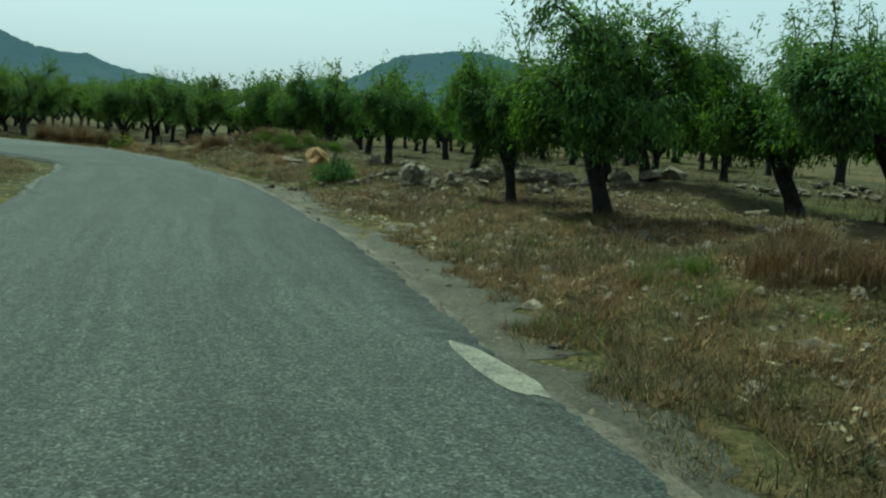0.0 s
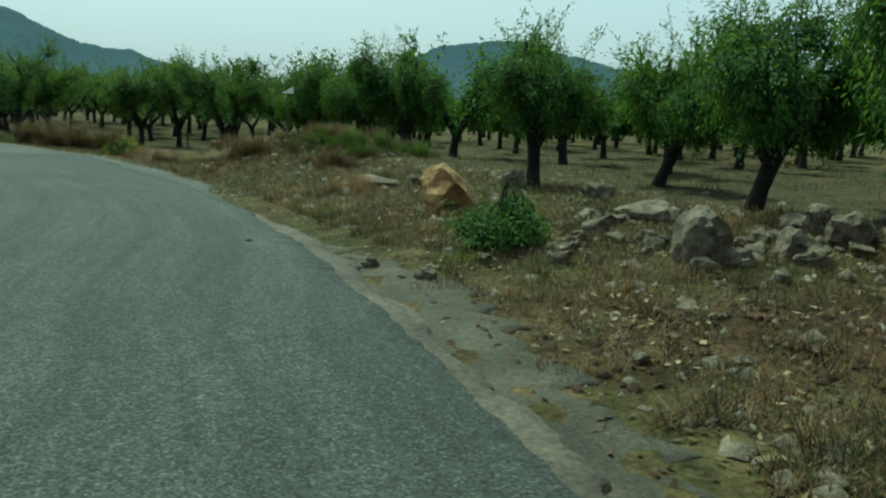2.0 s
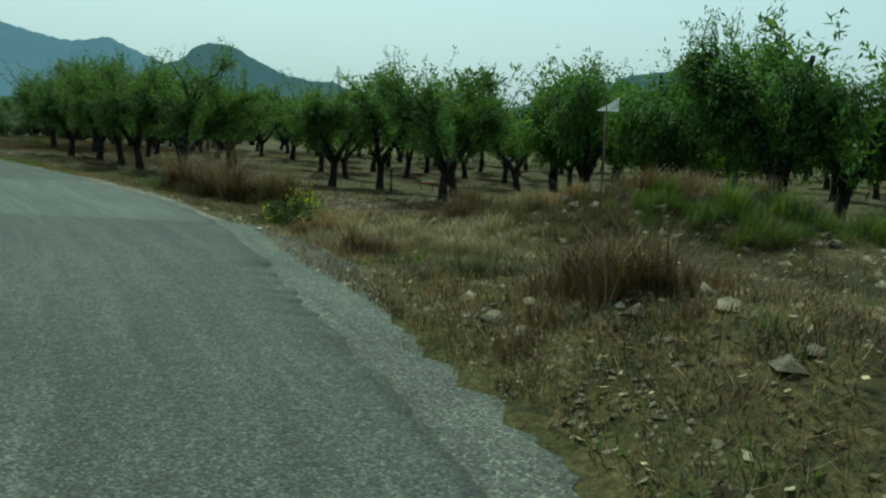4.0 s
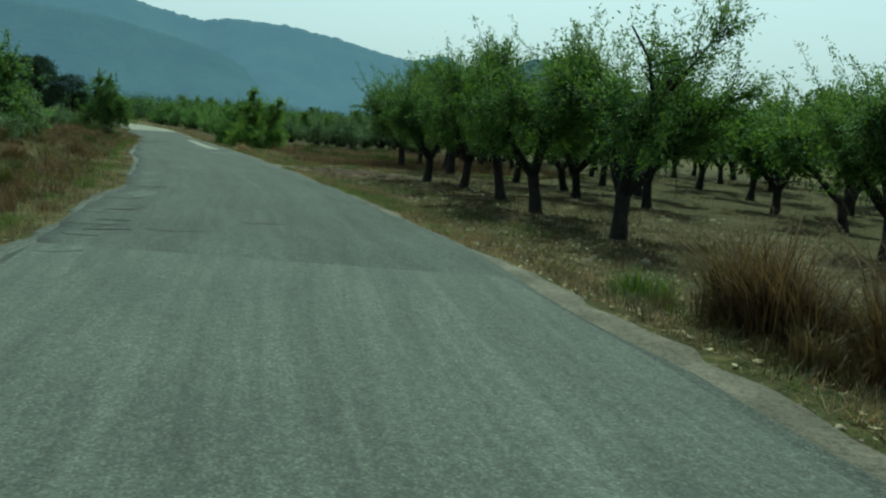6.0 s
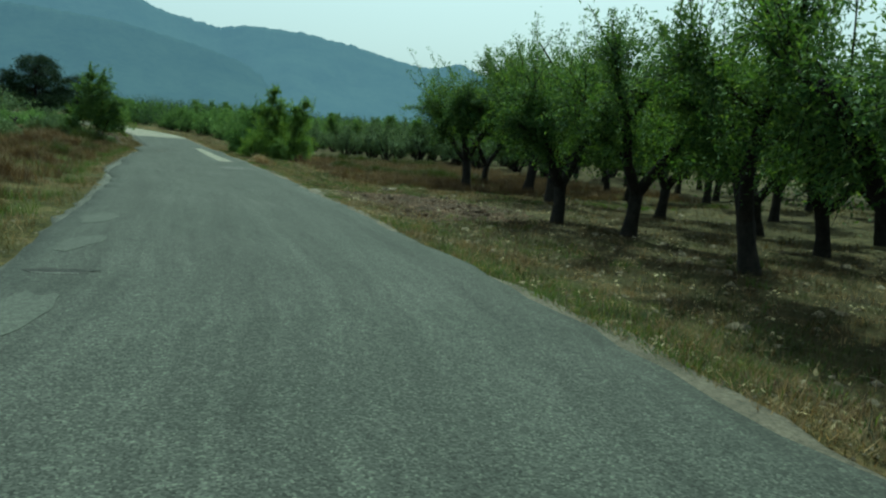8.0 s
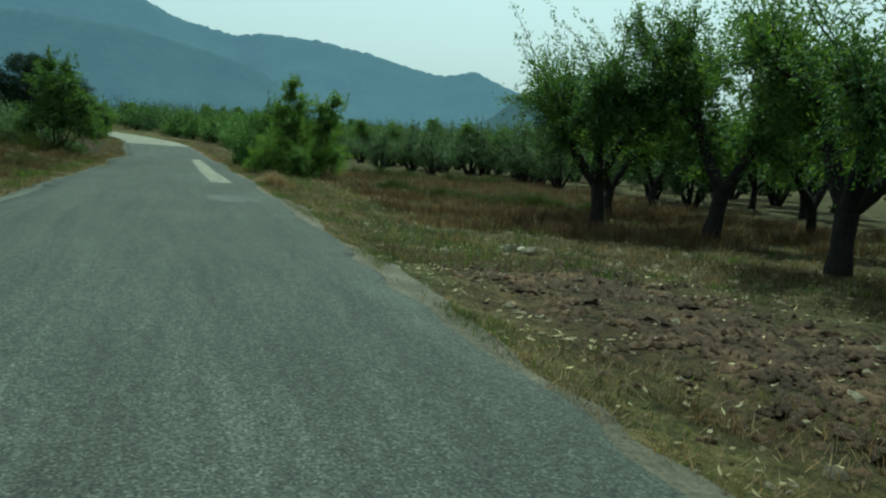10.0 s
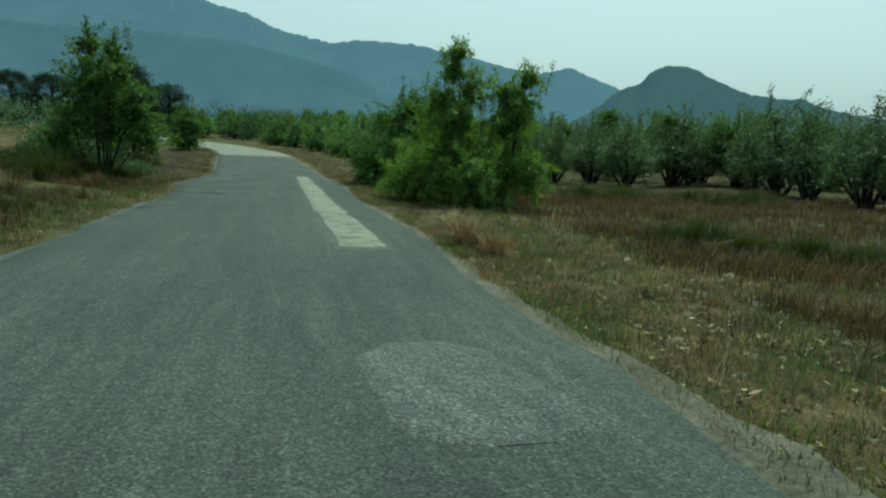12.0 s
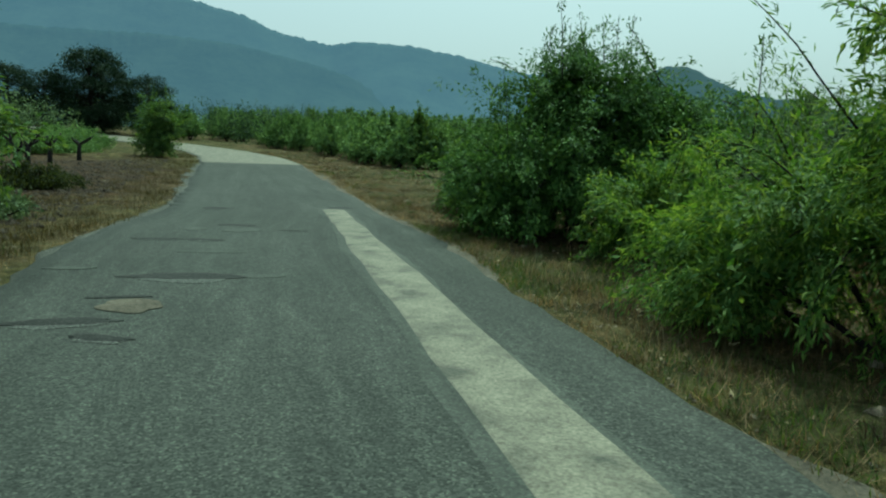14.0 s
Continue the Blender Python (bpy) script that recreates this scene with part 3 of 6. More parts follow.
def ground_material():
    m, n, l, p = shader("dry_ground")
    big, mid, fine = noise_node(n, l, 0.16, 5, 0.65), noise_node(n, l, 1.3, 6, 0.7), noise_node(n, l, 22.0, 5, 0.75)
    straw = ramp(n, l, mid, [(0.28, (0.065, 0.046, 0.024)), (0.46, (0.113, 0.082, 0.043)), (0.60, (0.167, 0.124, 0.070)), (0.74, (0.238, 0.190, 0.119))])
    green = ramp(n, l, mid, [(0.30, (0.042, 0.044, 0.016)), (0.55, (0.088, 0.081, 0.032)), (0.72, (0.153, 0.127, 0.063))])
    earth = ramp(n, l, mid, [(0.30, (0.034, 0.021, 0.012)), (0.52, (0.068, 0.042, 0.024)), (0.72, (0.120, 0.083, 0.052))])
    pick = ramp(n, l, big, [(0.40, (0, 0, 0)), (0.56, (1, 1, 1))])
    col = blend(n, l, pick, straw, green)
    # strips of turned red soil
    pos = n.new("ShaderNodeTexCoord").outputs["Object"]
    for x, y, sx, sy, turn in ((-12.6, 35.0, 4.2, 2.2, 0.2), (-35.0, 45.8, 4.6, 2.0, -0.55), (2.0, 13.5, 5.6, 1.5, 0.0), (-33.0, 44.6, 7.0, 1.3, -0.58), (-82, 57.0, 20, 8.5, -0.45)):
        mp = n.new("ShaderNodeMapping")
        mp.vector_type = "TEXTURE"
        mp.inputs["Location"].default_value, mp.inputs["Rotation"].default_value, mp.inputs["Scale"].default_value = (x, y, 0), (0, 0, turn), (sx, sy, 1000)
        l.new(pos, mp.inputs["Vector"])
        ln = n.new("ShaderNodeVectorMath")
        ln.operation = "LENGTH"
        l.new(mp.outputs[0], ln.inputs[0])
        wob = n.new("ShaderNodeMath")
        wob.operation = "MULTIPLY_ADD"
        l.new(mid, wob.inputs[0])
        wob.inputs[1].default_value = 1.2
        l.new(ln.outputs["Value"], wob.inputs[2])
        sub = n.new("ShaderNodeMath")
        sub.operation = "SUBTRACT"
        l.new(wob.outputs[0], sub.inputs[0])
        sub.inputs[1].default_value = 0.6
        mask = ramp(n, l, sub.outputs[0], [(0.55, (1, 1, 1)), (0.95, (0, 0, 0))])
        col = blend(n, l, mask, col, earth)
    bright = ramp(n, l, mid, [(0.30, (0.100, 0.066, 0.032)), (0.50, (0.165, 0.118, 0.062)), (0.70, (0.250, 0.195, 0.118))])
    for x, y, sx, sy, turn in ((0.9, 9.8, 3.6, 6.0, 0.3), (-9.8, 28.2, 2.0, 1.6, 0.0)):
        mp = n.new("ShaderNodeMapping")
        mp.vector_type = "TEXTURE"
        mp.inputs["Location"].default_value, mp.inputs["Rotation"].default_value, mp.inputs["Scale"].default_value = (x, y, 0), (0, 0, turn), (sx, sy, 1000)
        l.new(pos, mp.inputs["Vector"])
        ln = n.new("ShaderNodeVectorMath")
        ln.operation = "LENGTH"
        l.new(mp.outputs[0], ln.inputs[0])
        col = blend(n, l, ramp(n, l, ln.outputs["Value"], [(0.45, (0.40, 0.40, 0.40)), (1.0, (0, 0, 0))]), col, bright)
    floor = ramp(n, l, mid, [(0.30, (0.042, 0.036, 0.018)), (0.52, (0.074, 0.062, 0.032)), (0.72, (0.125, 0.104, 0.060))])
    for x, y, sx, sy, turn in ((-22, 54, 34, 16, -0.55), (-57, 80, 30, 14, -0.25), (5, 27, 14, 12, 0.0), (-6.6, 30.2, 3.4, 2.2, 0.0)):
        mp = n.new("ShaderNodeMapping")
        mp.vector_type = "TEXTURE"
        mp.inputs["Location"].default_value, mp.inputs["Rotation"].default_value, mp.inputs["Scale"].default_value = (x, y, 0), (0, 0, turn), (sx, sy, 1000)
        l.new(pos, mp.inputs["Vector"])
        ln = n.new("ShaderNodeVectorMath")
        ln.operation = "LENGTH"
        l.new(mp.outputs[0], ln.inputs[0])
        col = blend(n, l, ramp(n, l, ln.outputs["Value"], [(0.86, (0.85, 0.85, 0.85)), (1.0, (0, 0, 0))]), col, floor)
    tuftage = noise_node(n, l, 4.6, 5, 0.7, distort=0.6)
    col = blend(n, l, 1.0, col, ramp(n, l, tuftage, [(0.34, (0.42, 0.46, 0.38)), (0.48, (0.92, 0.98, 0.84)), (0.58, (1.12, 1.06, 1.0)), (0.70, (1.75, 1.6, 1.5))]), "MULTIPLY")
    speck = ramp(n, l, fine, [(0.30, (0.40, 0.40, 0.40)), (0.5, (0.95, 0.95, 0.95)), (0.68, (1.55, 1.55, 1.55))])
    col = blend(n, l, 1.0, col, speck, "MULTIPLY")
    l.new(blend(n, l, 1.0, col, (0.66, 0.65, 0.62), "MULTIPLY"), p.inputs["Base Color"])
    p.inputs["Roughness"].default_value = 1.0
    p.inputs["Specular IOR Level"].default_value = 0.1
    bump(n, l, fine, 0.9, 0.05, p)
    return m


GROUND = ground_material()
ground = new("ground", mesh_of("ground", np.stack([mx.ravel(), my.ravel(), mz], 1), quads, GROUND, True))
tagged(ground, "dry stony ground with straw grass and patches of red soil", "ground", kind="structure")


def strip(name, a, b, across, lift, material, skirt=0.06, ragged=(0.0, 0.0), seed=0, flow=0.7, follow=False):
    """A sheet between two edge lines, with turned-down broken edges; it may follow the ground beside the road."""
    rng = np.random.default_rng(seed)
    n = len(a)
    s = np.cumsum(np.r_[0, np.linalg.norm(np.diff((a + b) / 2, axis=0), axis=1)])
    dirs = (b - a) / (np.linalg.norm(b - a, axis=1, keepdims=True) + 1e-9)
    knots = np.arange(0, s[-1] + 2 * flow, flow)
    wob = lambda k: np.interp(s, knots, rng.normal(size=len(knots))) * 0.6 + 0.35 * np.interp(s, knots * 0.22, rng.normal(size=len(knots))) + 0.8 * np.sin(s * 0.9 + k)
    a2 = a - dirs * (ragged[0] * wob(0.3))[:, None]
    b2 = b + dirs * (ragged[1] * wob(1.7))[:, None]
    t = np.linspace(0, 1, across)
    grid = a2[:, None] * (1 - t)[None, :, None] + b2[:, None] * t[None, :, None]
    z = (ground_z(grid[..., 0], grid[..., 1]).reshape(grid.shape[:2]) if follow else road_z(grid[..., 0])) + lift
    top = np.concatenate([grid, z[..., None]], -1)
    low_a, low_b = top[:, :1] - [0, 0, skirt], top[:, -1:] - [0, 0, skirt]
    low_a[..., :2] -= dirs[:, None] * 0.02
    low_b[..., :2] += dirs[:, None] * 0.02
    full = np.concatenate([low_a, top, low_b], 1)
    k = across + 2
    ii = np.arange(n * k).reshape(n, k)
    q = np.stack([ii[:-1, :-1], ii[:-1, 1:], ii[1:, 1:], ii[1:, :-1]], -1).reshape(-1, 4)
    me = mesh_of(name, full.reshape(-1, 3), q[:, ::-1], material, False)
    across_m = np.linalg.norm(full[:, :, :2] - full[:, :1, :2], axis=2)
    uv = np.stack([across_m, np.repeat(s[:, None], k, 1)], -1).reshape(-1, 2)
    loops = np.empty(len(me.loops), int)
    me.loops.foreach_get("vertex_index", loops)
    me.uv_layers.new(name="along").data.foreach_set("uv", uv[loops].ravel())
    return me


def fine(line, k=3):
    t = np.linspace(0, len(line) - 1, (len(line) - 1) * k + 1)
    i = np.minimum(t.astype(int), len(line) - 2)
    return line[i] * (1 - (t - i))[:, None] + line[i + 1] * (t - i)[:, None]


er, el = fine(edge_r, 4), fine(edge_l, 4)
road = tagged(new("road", strip("road", el, er, 14, 0.0, ASPHALT, 0.09, (0.045, 0.06), 5, 0.5)), "worn grey asphalt country lane with broken edges", "road", kind="structure")
out = (er - el) / np.linalg.norm(er - el, axis=1, keepdims=True)
wide = (0.17 + 0.10 * np.sin(np.arange(len(er)) * 0.016) + 0.10 * np.sin(np.arange(len(er)) * 0.05))[:, None]
tagged(new("gravel_shoulder", strip("gravel_shoulder", er - out * 0.3, er + out * wide, 5, -0.022, GRAVEL, 0.08, (0.0, 0.07), 6, 0.4)), "pale sandy gravel along the asphalt edge", "shoulder", kind="structure")
tagged(new("gravel_shoulder", strip("gravel_shoulder", el - out * wide * 0.8, el + out * 0.3, 5, -0.022, GRAVEL_GREY, 0.08, (0.07, 0.0), 7, 0.4)), "grey broken asphalt and gravel along the asphalt edge", "shoulder", kind="structure")


i0, i1 = np.argmin(abs(er[:, 1] - 20.5)), np.argmin(abs(er[:, 1] - 28.6))
bay = np.sin(np.linspace(0, np.pi, i1 - i0))[:, None]
tagged(new("gravel_shoulder", strip("gravel_shoulder", er[i0:i1] - out[i0:i1] * 0.2, er[i0:i1] + out[i0:i1] * (0.1 + 0.95 * bay), 6, -0.016, GRAVEL_GREY, 0.1, (0.0, 0.07), 16, 0.45)), "grey gravel and broken asphalt merging into the grass", "shoulder", kind="structure")
# wide worn shoulder inside the first bend: grey grit with a sandy wheel-worn band
j0, j1 = np.argmin(abs(er[:, 1] - 1.0)), np.argmin(abs(er[:, 1] - 18.5))
bay = np.clip(np.minimum(np.linspace(0, 6, j1 - j0), np.linspace(5, 0, j1 - j0)), 0, 1)[:, None]
tagged(new("gravel_shoulder", strip("gravel_shoulder", er[j0:j1] - out[j0:j1] * 0.12, er[j0:j1] + out[j0:j1] * (0.12 + 0.62 * bay), 7, 0.007, GRIT, 0.1, (0.0, 0.20), 26, 0.22, True)), "worn grey grit shoulder beside the broken asphalt edge", "shoulder", kind="structure")
j0, j1 = np.argmin(abs(er[:, 1] - 5.2)), np.argmin(abs(er[:, 1] - 17.0))
bay = np.clip(np.minimum(np.linspace(0, 4, j1 - j0), np.linspace(4, 0, j1 - j0)), 0, 1)[:, None]
tagged(new("gravel_shoulder", strip("gravel_shoulder", er[j0:j1] + out[j0:j1] * 0.03, er[j0:j1] + out[j0:j1] * (0.06 + 0.34 * bay), 5, 0.013, GRAVEL, 0.03, (0.05, 0.12), 27, 0.5, True)), "bare sandy band worn by wheels beside the asphalt", "shoulder", kind="structure")


def station(x0, x1, u0, u1, n=40):
    """Two lines across the road's width share u (0 left, 1 right), between two places along it by x."""
    xs = ((el + er) / 2)[:, 0]
    i = np.linspace(np.argmin(abs(xs - x0)), np.argmin(abs(xs - x1)), n)
    k = np.minimum(i.astype(int), len(el) - 2)
    lerp = lambda L: L[k] * (1 - (i - k))[:, None] + L[k + 1] * (i - k)[:, None]
    a, b = lerp(el), lerp(er)
    return a + (b - a) * u0, a + (b - a) * u1


def line_patch(name, label, p, q, w0, w1, material, lift=0.004, n=40, rag=0.05, seed=1, tip=0.12):
    p, q = np.array(p, float), np.array(q, float)
    t = np.linspace(0, 1, n)[:, None]
    c = p + (q - p) * t
    d = (q - p) / np.linalg.norm(q - p)
    nn = np.array([d[1], -d[0]])
    ends = np.minimum(t, 1 - t) * np.linalg.norm(q - p)
    w = (w0 + (w1 - w0) * t) / 2 * np.sqrt(np.clip(ends / tip, 0.04, 1))
    me = strip(name, c - nn * w, c + nn * w, 4, lift, material, 0.006, (rag, rag), seed, 0.8)
    return tagged(new(name, me), label, "road patch", kind="structure")


a, b = station(-15.4, -21.7, 0.02, 0.97, 60)
tagged(new("road_patch", strip("road_patch", a, b, 8, 0.003, ASPHALT_PALE, 0.005, (0.02, 0.02), 8)), "pale resurfaced stretch of the lane", "road patch", kind="structure")
line_patch("road_patch", "thin worn film of cement at the strip's edge", (-69.3, 61.2), (-55.5, 53.6), 0.54, 0.66, ASPHALT_PALE, 0.0016, rag=0.05, n=160, seed=12)
line_patch("road_patch", "thin worn film of cement at the strip's edge", (-55.6, 53.65), (-50.95, 51.23), 0.60, 0.76, ASPHALT_PALE, 0.0038, rag=0.05, n=90, seed=13)
line_patch("road_patch", "pale concrete strip laid in the wheel track", (-69.0, 61.05), (-55.75, 53.75), 0.40, 0.50, CONCRETE, 0.0062, rag=0.022, n=160, seed=2)
line_patch("road_patch", "wide pale concrete strip laid in the wheel track", (-55.9, 53.88), (-51.25, 51.4), 0.44, 0.62, CONCRETE, 0.0090, rag=0.03, n=80, seed=3)
line_patch("road_patch", "square repair with a worn dark rim", (-47.25, 48.95), (-45.6, 48.15), 0.70, 0.95, ASPHALT_FADED, 0.0042, rag=0.06, seed=4, tip=0.25)
a, b = station(-91, -140, 0.01, 0.99)
tagged(new("road_patch", strip("road_patch", a, b, 6, 0.004, CONCRETE, 0.006, (0.03, 0.03), 9)), "pale concrete stretch where the lane bends", "road patch", kind="structure")
HOLES = [(-62.8, 55.3, 1.15, 0.42), (-61.5, 53.8, 0.8, 0.26), (-60.9, 53.9, 0.5, 0.16), (-70.1, 59.0, 0.5, 0.5), (-65.9, 56.2, 0.55, 0.16), (-65.5, 56.7, 0.6, 0.2), (-69.1, 61.3, 0.6, 0.5), (-67.0, 57.9, 0.55, 0.3), (-65.9, 58.3, 0.4, 0.12),
         (-26.3, 33.0, 0.5, 0.12), (-25.2, 32.3, 0.4, 0.10), (-29.9, 35.5, 0.6, 0.2), (-24.4, 31.8, 0.5, 0.10), (-57.9, 50.9, 0.6, 0.12), (-62.2, 54.5, 0.5, 0.12)]
CRACKS = [((-24.29, 32.18), (-23.73, 32.70)), ((-24.39, 33.67), (-23.82, 34.04)), ((-24.80, 31.80), (-24.70, 32.20)), ((-26.88, 33.36), (-26.40, 33.45)), ((-26.40, 32.85), (-26.35, 33.2))]
PALE_SPOTS = [(-66.4, 57.7, 0.6, 0.5), (-64.4, 56.3, 0.85, 0.14), (-62.6, 55.9, 0.6, 0.25), (-66.9, 57.2, 0.4, 0.4), (-28.6, 34.6, 1.4, 0.5), (-33.6, 37.6, 1.3, 0.4), (-31.5, 36.4, 1.2, 0.35)]


def blob(name, label, x, y, ln, w, turn, material, lift, seed, category):
    """A thin patch with an uneven rim."""
    rh = np.random.default_rng(seed)
    m = 44
    a = np.linspace(0, 2 * np.pi, m, endpoint=False)
    r = 1 + sum(0.19 / k ** 0.9 * rh.normal() * np.sin(k * a + rh.uniform(0, 6.283)) for k in range(2, 10))
    r = np.clip(r, 0.3, 1.7)
    px, py = np.cos(a) * r * ln * 0.5, np.sin(a) * r * w * 0.5
    c, q = math.cos(radians(turn)), math.sin(radians(turn))
    ring = np.stack([x + px * c - py * q, y + px * q + py * c], 1)
    v = np.vstack([np.c_[ring, np.full(m, lift)], np.c_[ring * 1.0, np.full(m, lift - 0.003)], [[x, y, lift]]])
    f = [(i, (i + 1) % m, 2 * m) for i in range(m)] + [(i + m, (i + 1) % m + m, (i + 1) % m, i) for i in range(m)]
    return tagged(new(name, mesh_of(name, v, f, material)), label, category, kind="structure")


# holes are flat: far-rim shade and sunlit floor are put in as colour
for k, (x, y, ln, w) in enumerate(HOLES):
    turn = 54 + 14 * math.sin(k * 2.3)
    if w > 0.15:
        blob("road_patch", "worn pothole floor, its sunlit look drawn in pale colour", x, y, ln * 0.75, w, turn, ASPHALT_FADED, 0.0040, 320 + k, "road patch")
    blob("pothole", "broken pothole rim, its shade drawn in dark colour", x - 0.30 * w, y + 0.17 * w, ln, w * 0.8, turn, ASPHALT_CRACK_SHADE, 0.0058, 20 + k, "pothole")
for k, (x, y, ln, w) in enumerate(PALE_SPOTS):
    blob("road_patch", "pale worn spot in the asphalt", x, y, ln, w, 51 if k < 4 else 140, ASPHALT_PALE, 0.0045, 50 + k, "road patch")
blob("road_patch", "sandy hollow in a broken stretch of asphalt", -61.85, 54.45, 0.62, 0.42, 20, GRAVEL, 0.0078, 90, "road patch")
blob("road_patch", "sandy repair at the broken road edge", 0.33, 4.15, 1.05, 0.22, -65, CONCRETE, 0.0045, 91, "road patch")



def crack(p, q, width, seed):
    """A thin wandering tar-dark crack across the lane."""
    rh = np.random.default_rng(seed)
    p, q = np.array(p), np.array(q)
    t = np.linspace(0, 1, 26)
    d = (q - p) / np.linalg.norm(q - p)
    nn = np.array([-d[1], d[0]])
    c = p + (q - p) * t[:, None] + nn * (0.05 * np.sin(t * 5 + seed) + np.convolve(rh.normal(size=28), np.ones(3) / 3, "valid") * 0.022)[:, None]
    w = (width * (0.25 + np.sin(t * np.pi)) * rh.uniform(0.3, 1.0, 26))[:, None]
    return tagged(new("crack", strip("crack", c - nn * w, c + nn * w, 2, 0.004, ASPHALT_CRACK_SHADE, 0.003)), "thin dark crack across the asphalt", "crack", kind="structure")


for k, (p, q) in enumerate(CRACKS):
    crack(p, q, 0.035, 40 + k)
for k, (x, y) in enumerate(((-24.2, 31.4), (-25.0, 31.95), (-26.2, 32.7), (-23.2, 30.7), (-28.0, 33.9), (-59.5, 52.4), (-58.3, 51.6), (-64.0, 54.6))):
    blob("road_patch", "sandy crumbled spot at the broken road edge", x, y, 0.45 + 0.12 * (k % 3), 0.16, 35 + 9 * (k % 4), ASPHALT_PALE, 0.0068, 120 + k, "road patch")

# ---- hills ----
def hill(name, label, sky_line, dist, depth, material, seed, rough=0.12, soft=7):
    """A range of hills whose crest stands at the given bearings and heights (degrees)."""
    az = np.array([p[0] for p in sky_line][::-1])
    up = np.array([p[1] for p in sky_line][::-1])
    a = np.arange(az[0], az[-1], 0.12)
    e = np.interp(a, az, up)
    e = np.convolve(np.pad(e, soft // 2, mode="edge"), np.ones(soft) / soft, "valid")
    crest = rough * 0.5 * wave(a, a * 0, seed, 1.1) + rough * 0.35 * wave(a, a * 0, seed + 1, 0.35)
    rows = []
    rng = np.random.default_rng(seed)
    for t in np.linspace(0, 1, 26):
        spur = 0.07 * wave(a + 3 * t, a * 0 + t * 6.0, seed + 2, 9.0) + 0.025 * wave(a - 2 * t, a * 0 + t * 5, seed + 3, 3.5)
        r = dist - depth * (1 - t)
        h = dist * np.tan(np.radians(np.maximum(e + crest * t ** 14, 0.0)))
        z = h * (t ** 1.15 * 0.97 + 0.03 * t ** 8 + spur * t * (1 - t) ** 1.5 * 4)
        rows.append(np.stack([-40 - np.sin(np.radians(a)) * r, 40 + np.cos(np.radians(a)) * r, z - 12 * (1 - t)], 1))
    rows.append(rows[-1] * [1.12, 1.12, 0.3])
    v = np.stack(rows, 0)
    n, k = v.shape[:2]
    ii = np.arange(n * k).reshape(n, k)
    q = np.stack([ii[:-1, :-1], ii[1:, :-1], ii[1:, 1:], ii[:-1, 1:]], -1).reshape(-1, 4)
    return tagged(new(name, mesh_of(name, v.reshape(-1, 3), q, material, True)), label, "hills", kind="structure")


def hill_material(name, wood, scrub, air, haze_glow):
    """Wooded slopes; the blue haze of the air between is put in as emission."""
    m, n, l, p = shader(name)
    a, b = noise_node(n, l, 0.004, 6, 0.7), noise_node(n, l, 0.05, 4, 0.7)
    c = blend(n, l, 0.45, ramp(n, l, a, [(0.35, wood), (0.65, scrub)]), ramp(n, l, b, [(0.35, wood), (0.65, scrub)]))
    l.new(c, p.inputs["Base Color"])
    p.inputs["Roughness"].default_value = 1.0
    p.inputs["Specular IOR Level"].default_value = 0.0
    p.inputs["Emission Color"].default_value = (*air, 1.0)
    p.inputs["Emission Strength"].default_value = haze_glow
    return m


# each range glows a little in the colour of the haze before it
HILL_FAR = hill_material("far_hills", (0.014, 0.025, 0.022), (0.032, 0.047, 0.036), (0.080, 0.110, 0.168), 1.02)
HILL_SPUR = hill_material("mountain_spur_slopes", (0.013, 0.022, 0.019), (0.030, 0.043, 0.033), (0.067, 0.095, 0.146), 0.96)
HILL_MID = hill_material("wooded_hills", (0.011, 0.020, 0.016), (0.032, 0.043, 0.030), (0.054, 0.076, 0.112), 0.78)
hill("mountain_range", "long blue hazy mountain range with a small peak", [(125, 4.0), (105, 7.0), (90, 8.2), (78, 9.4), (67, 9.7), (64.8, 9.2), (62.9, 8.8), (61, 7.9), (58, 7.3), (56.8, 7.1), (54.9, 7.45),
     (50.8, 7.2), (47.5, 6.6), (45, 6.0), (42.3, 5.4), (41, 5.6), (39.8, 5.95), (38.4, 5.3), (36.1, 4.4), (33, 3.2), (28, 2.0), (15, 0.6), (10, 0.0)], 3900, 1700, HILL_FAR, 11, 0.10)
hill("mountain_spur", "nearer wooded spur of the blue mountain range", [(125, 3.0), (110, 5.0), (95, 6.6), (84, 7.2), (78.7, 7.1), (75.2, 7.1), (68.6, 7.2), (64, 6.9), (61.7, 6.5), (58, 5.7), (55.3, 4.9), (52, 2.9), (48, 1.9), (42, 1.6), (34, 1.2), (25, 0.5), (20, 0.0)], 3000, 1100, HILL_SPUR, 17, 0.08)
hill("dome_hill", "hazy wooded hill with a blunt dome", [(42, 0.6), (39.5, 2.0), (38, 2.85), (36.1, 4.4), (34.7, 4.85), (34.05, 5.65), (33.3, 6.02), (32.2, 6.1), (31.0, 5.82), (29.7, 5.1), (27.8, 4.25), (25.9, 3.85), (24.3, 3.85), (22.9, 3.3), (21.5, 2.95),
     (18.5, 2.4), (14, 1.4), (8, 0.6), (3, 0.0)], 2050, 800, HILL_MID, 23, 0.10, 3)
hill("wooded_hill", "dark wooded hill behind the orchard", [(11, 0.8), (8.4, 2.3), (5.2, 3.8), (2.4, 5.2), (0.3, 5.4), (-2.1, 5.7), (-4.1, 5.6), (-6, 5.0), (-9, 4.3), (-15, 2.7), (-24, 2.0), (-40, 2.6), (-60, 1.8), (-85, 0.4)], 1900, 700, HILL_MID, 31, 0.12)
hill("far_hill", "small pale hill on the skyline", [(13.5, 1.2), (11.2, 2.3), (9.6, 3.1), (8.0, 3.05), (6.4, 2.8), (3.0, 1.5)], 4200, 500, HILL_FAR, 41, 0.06)

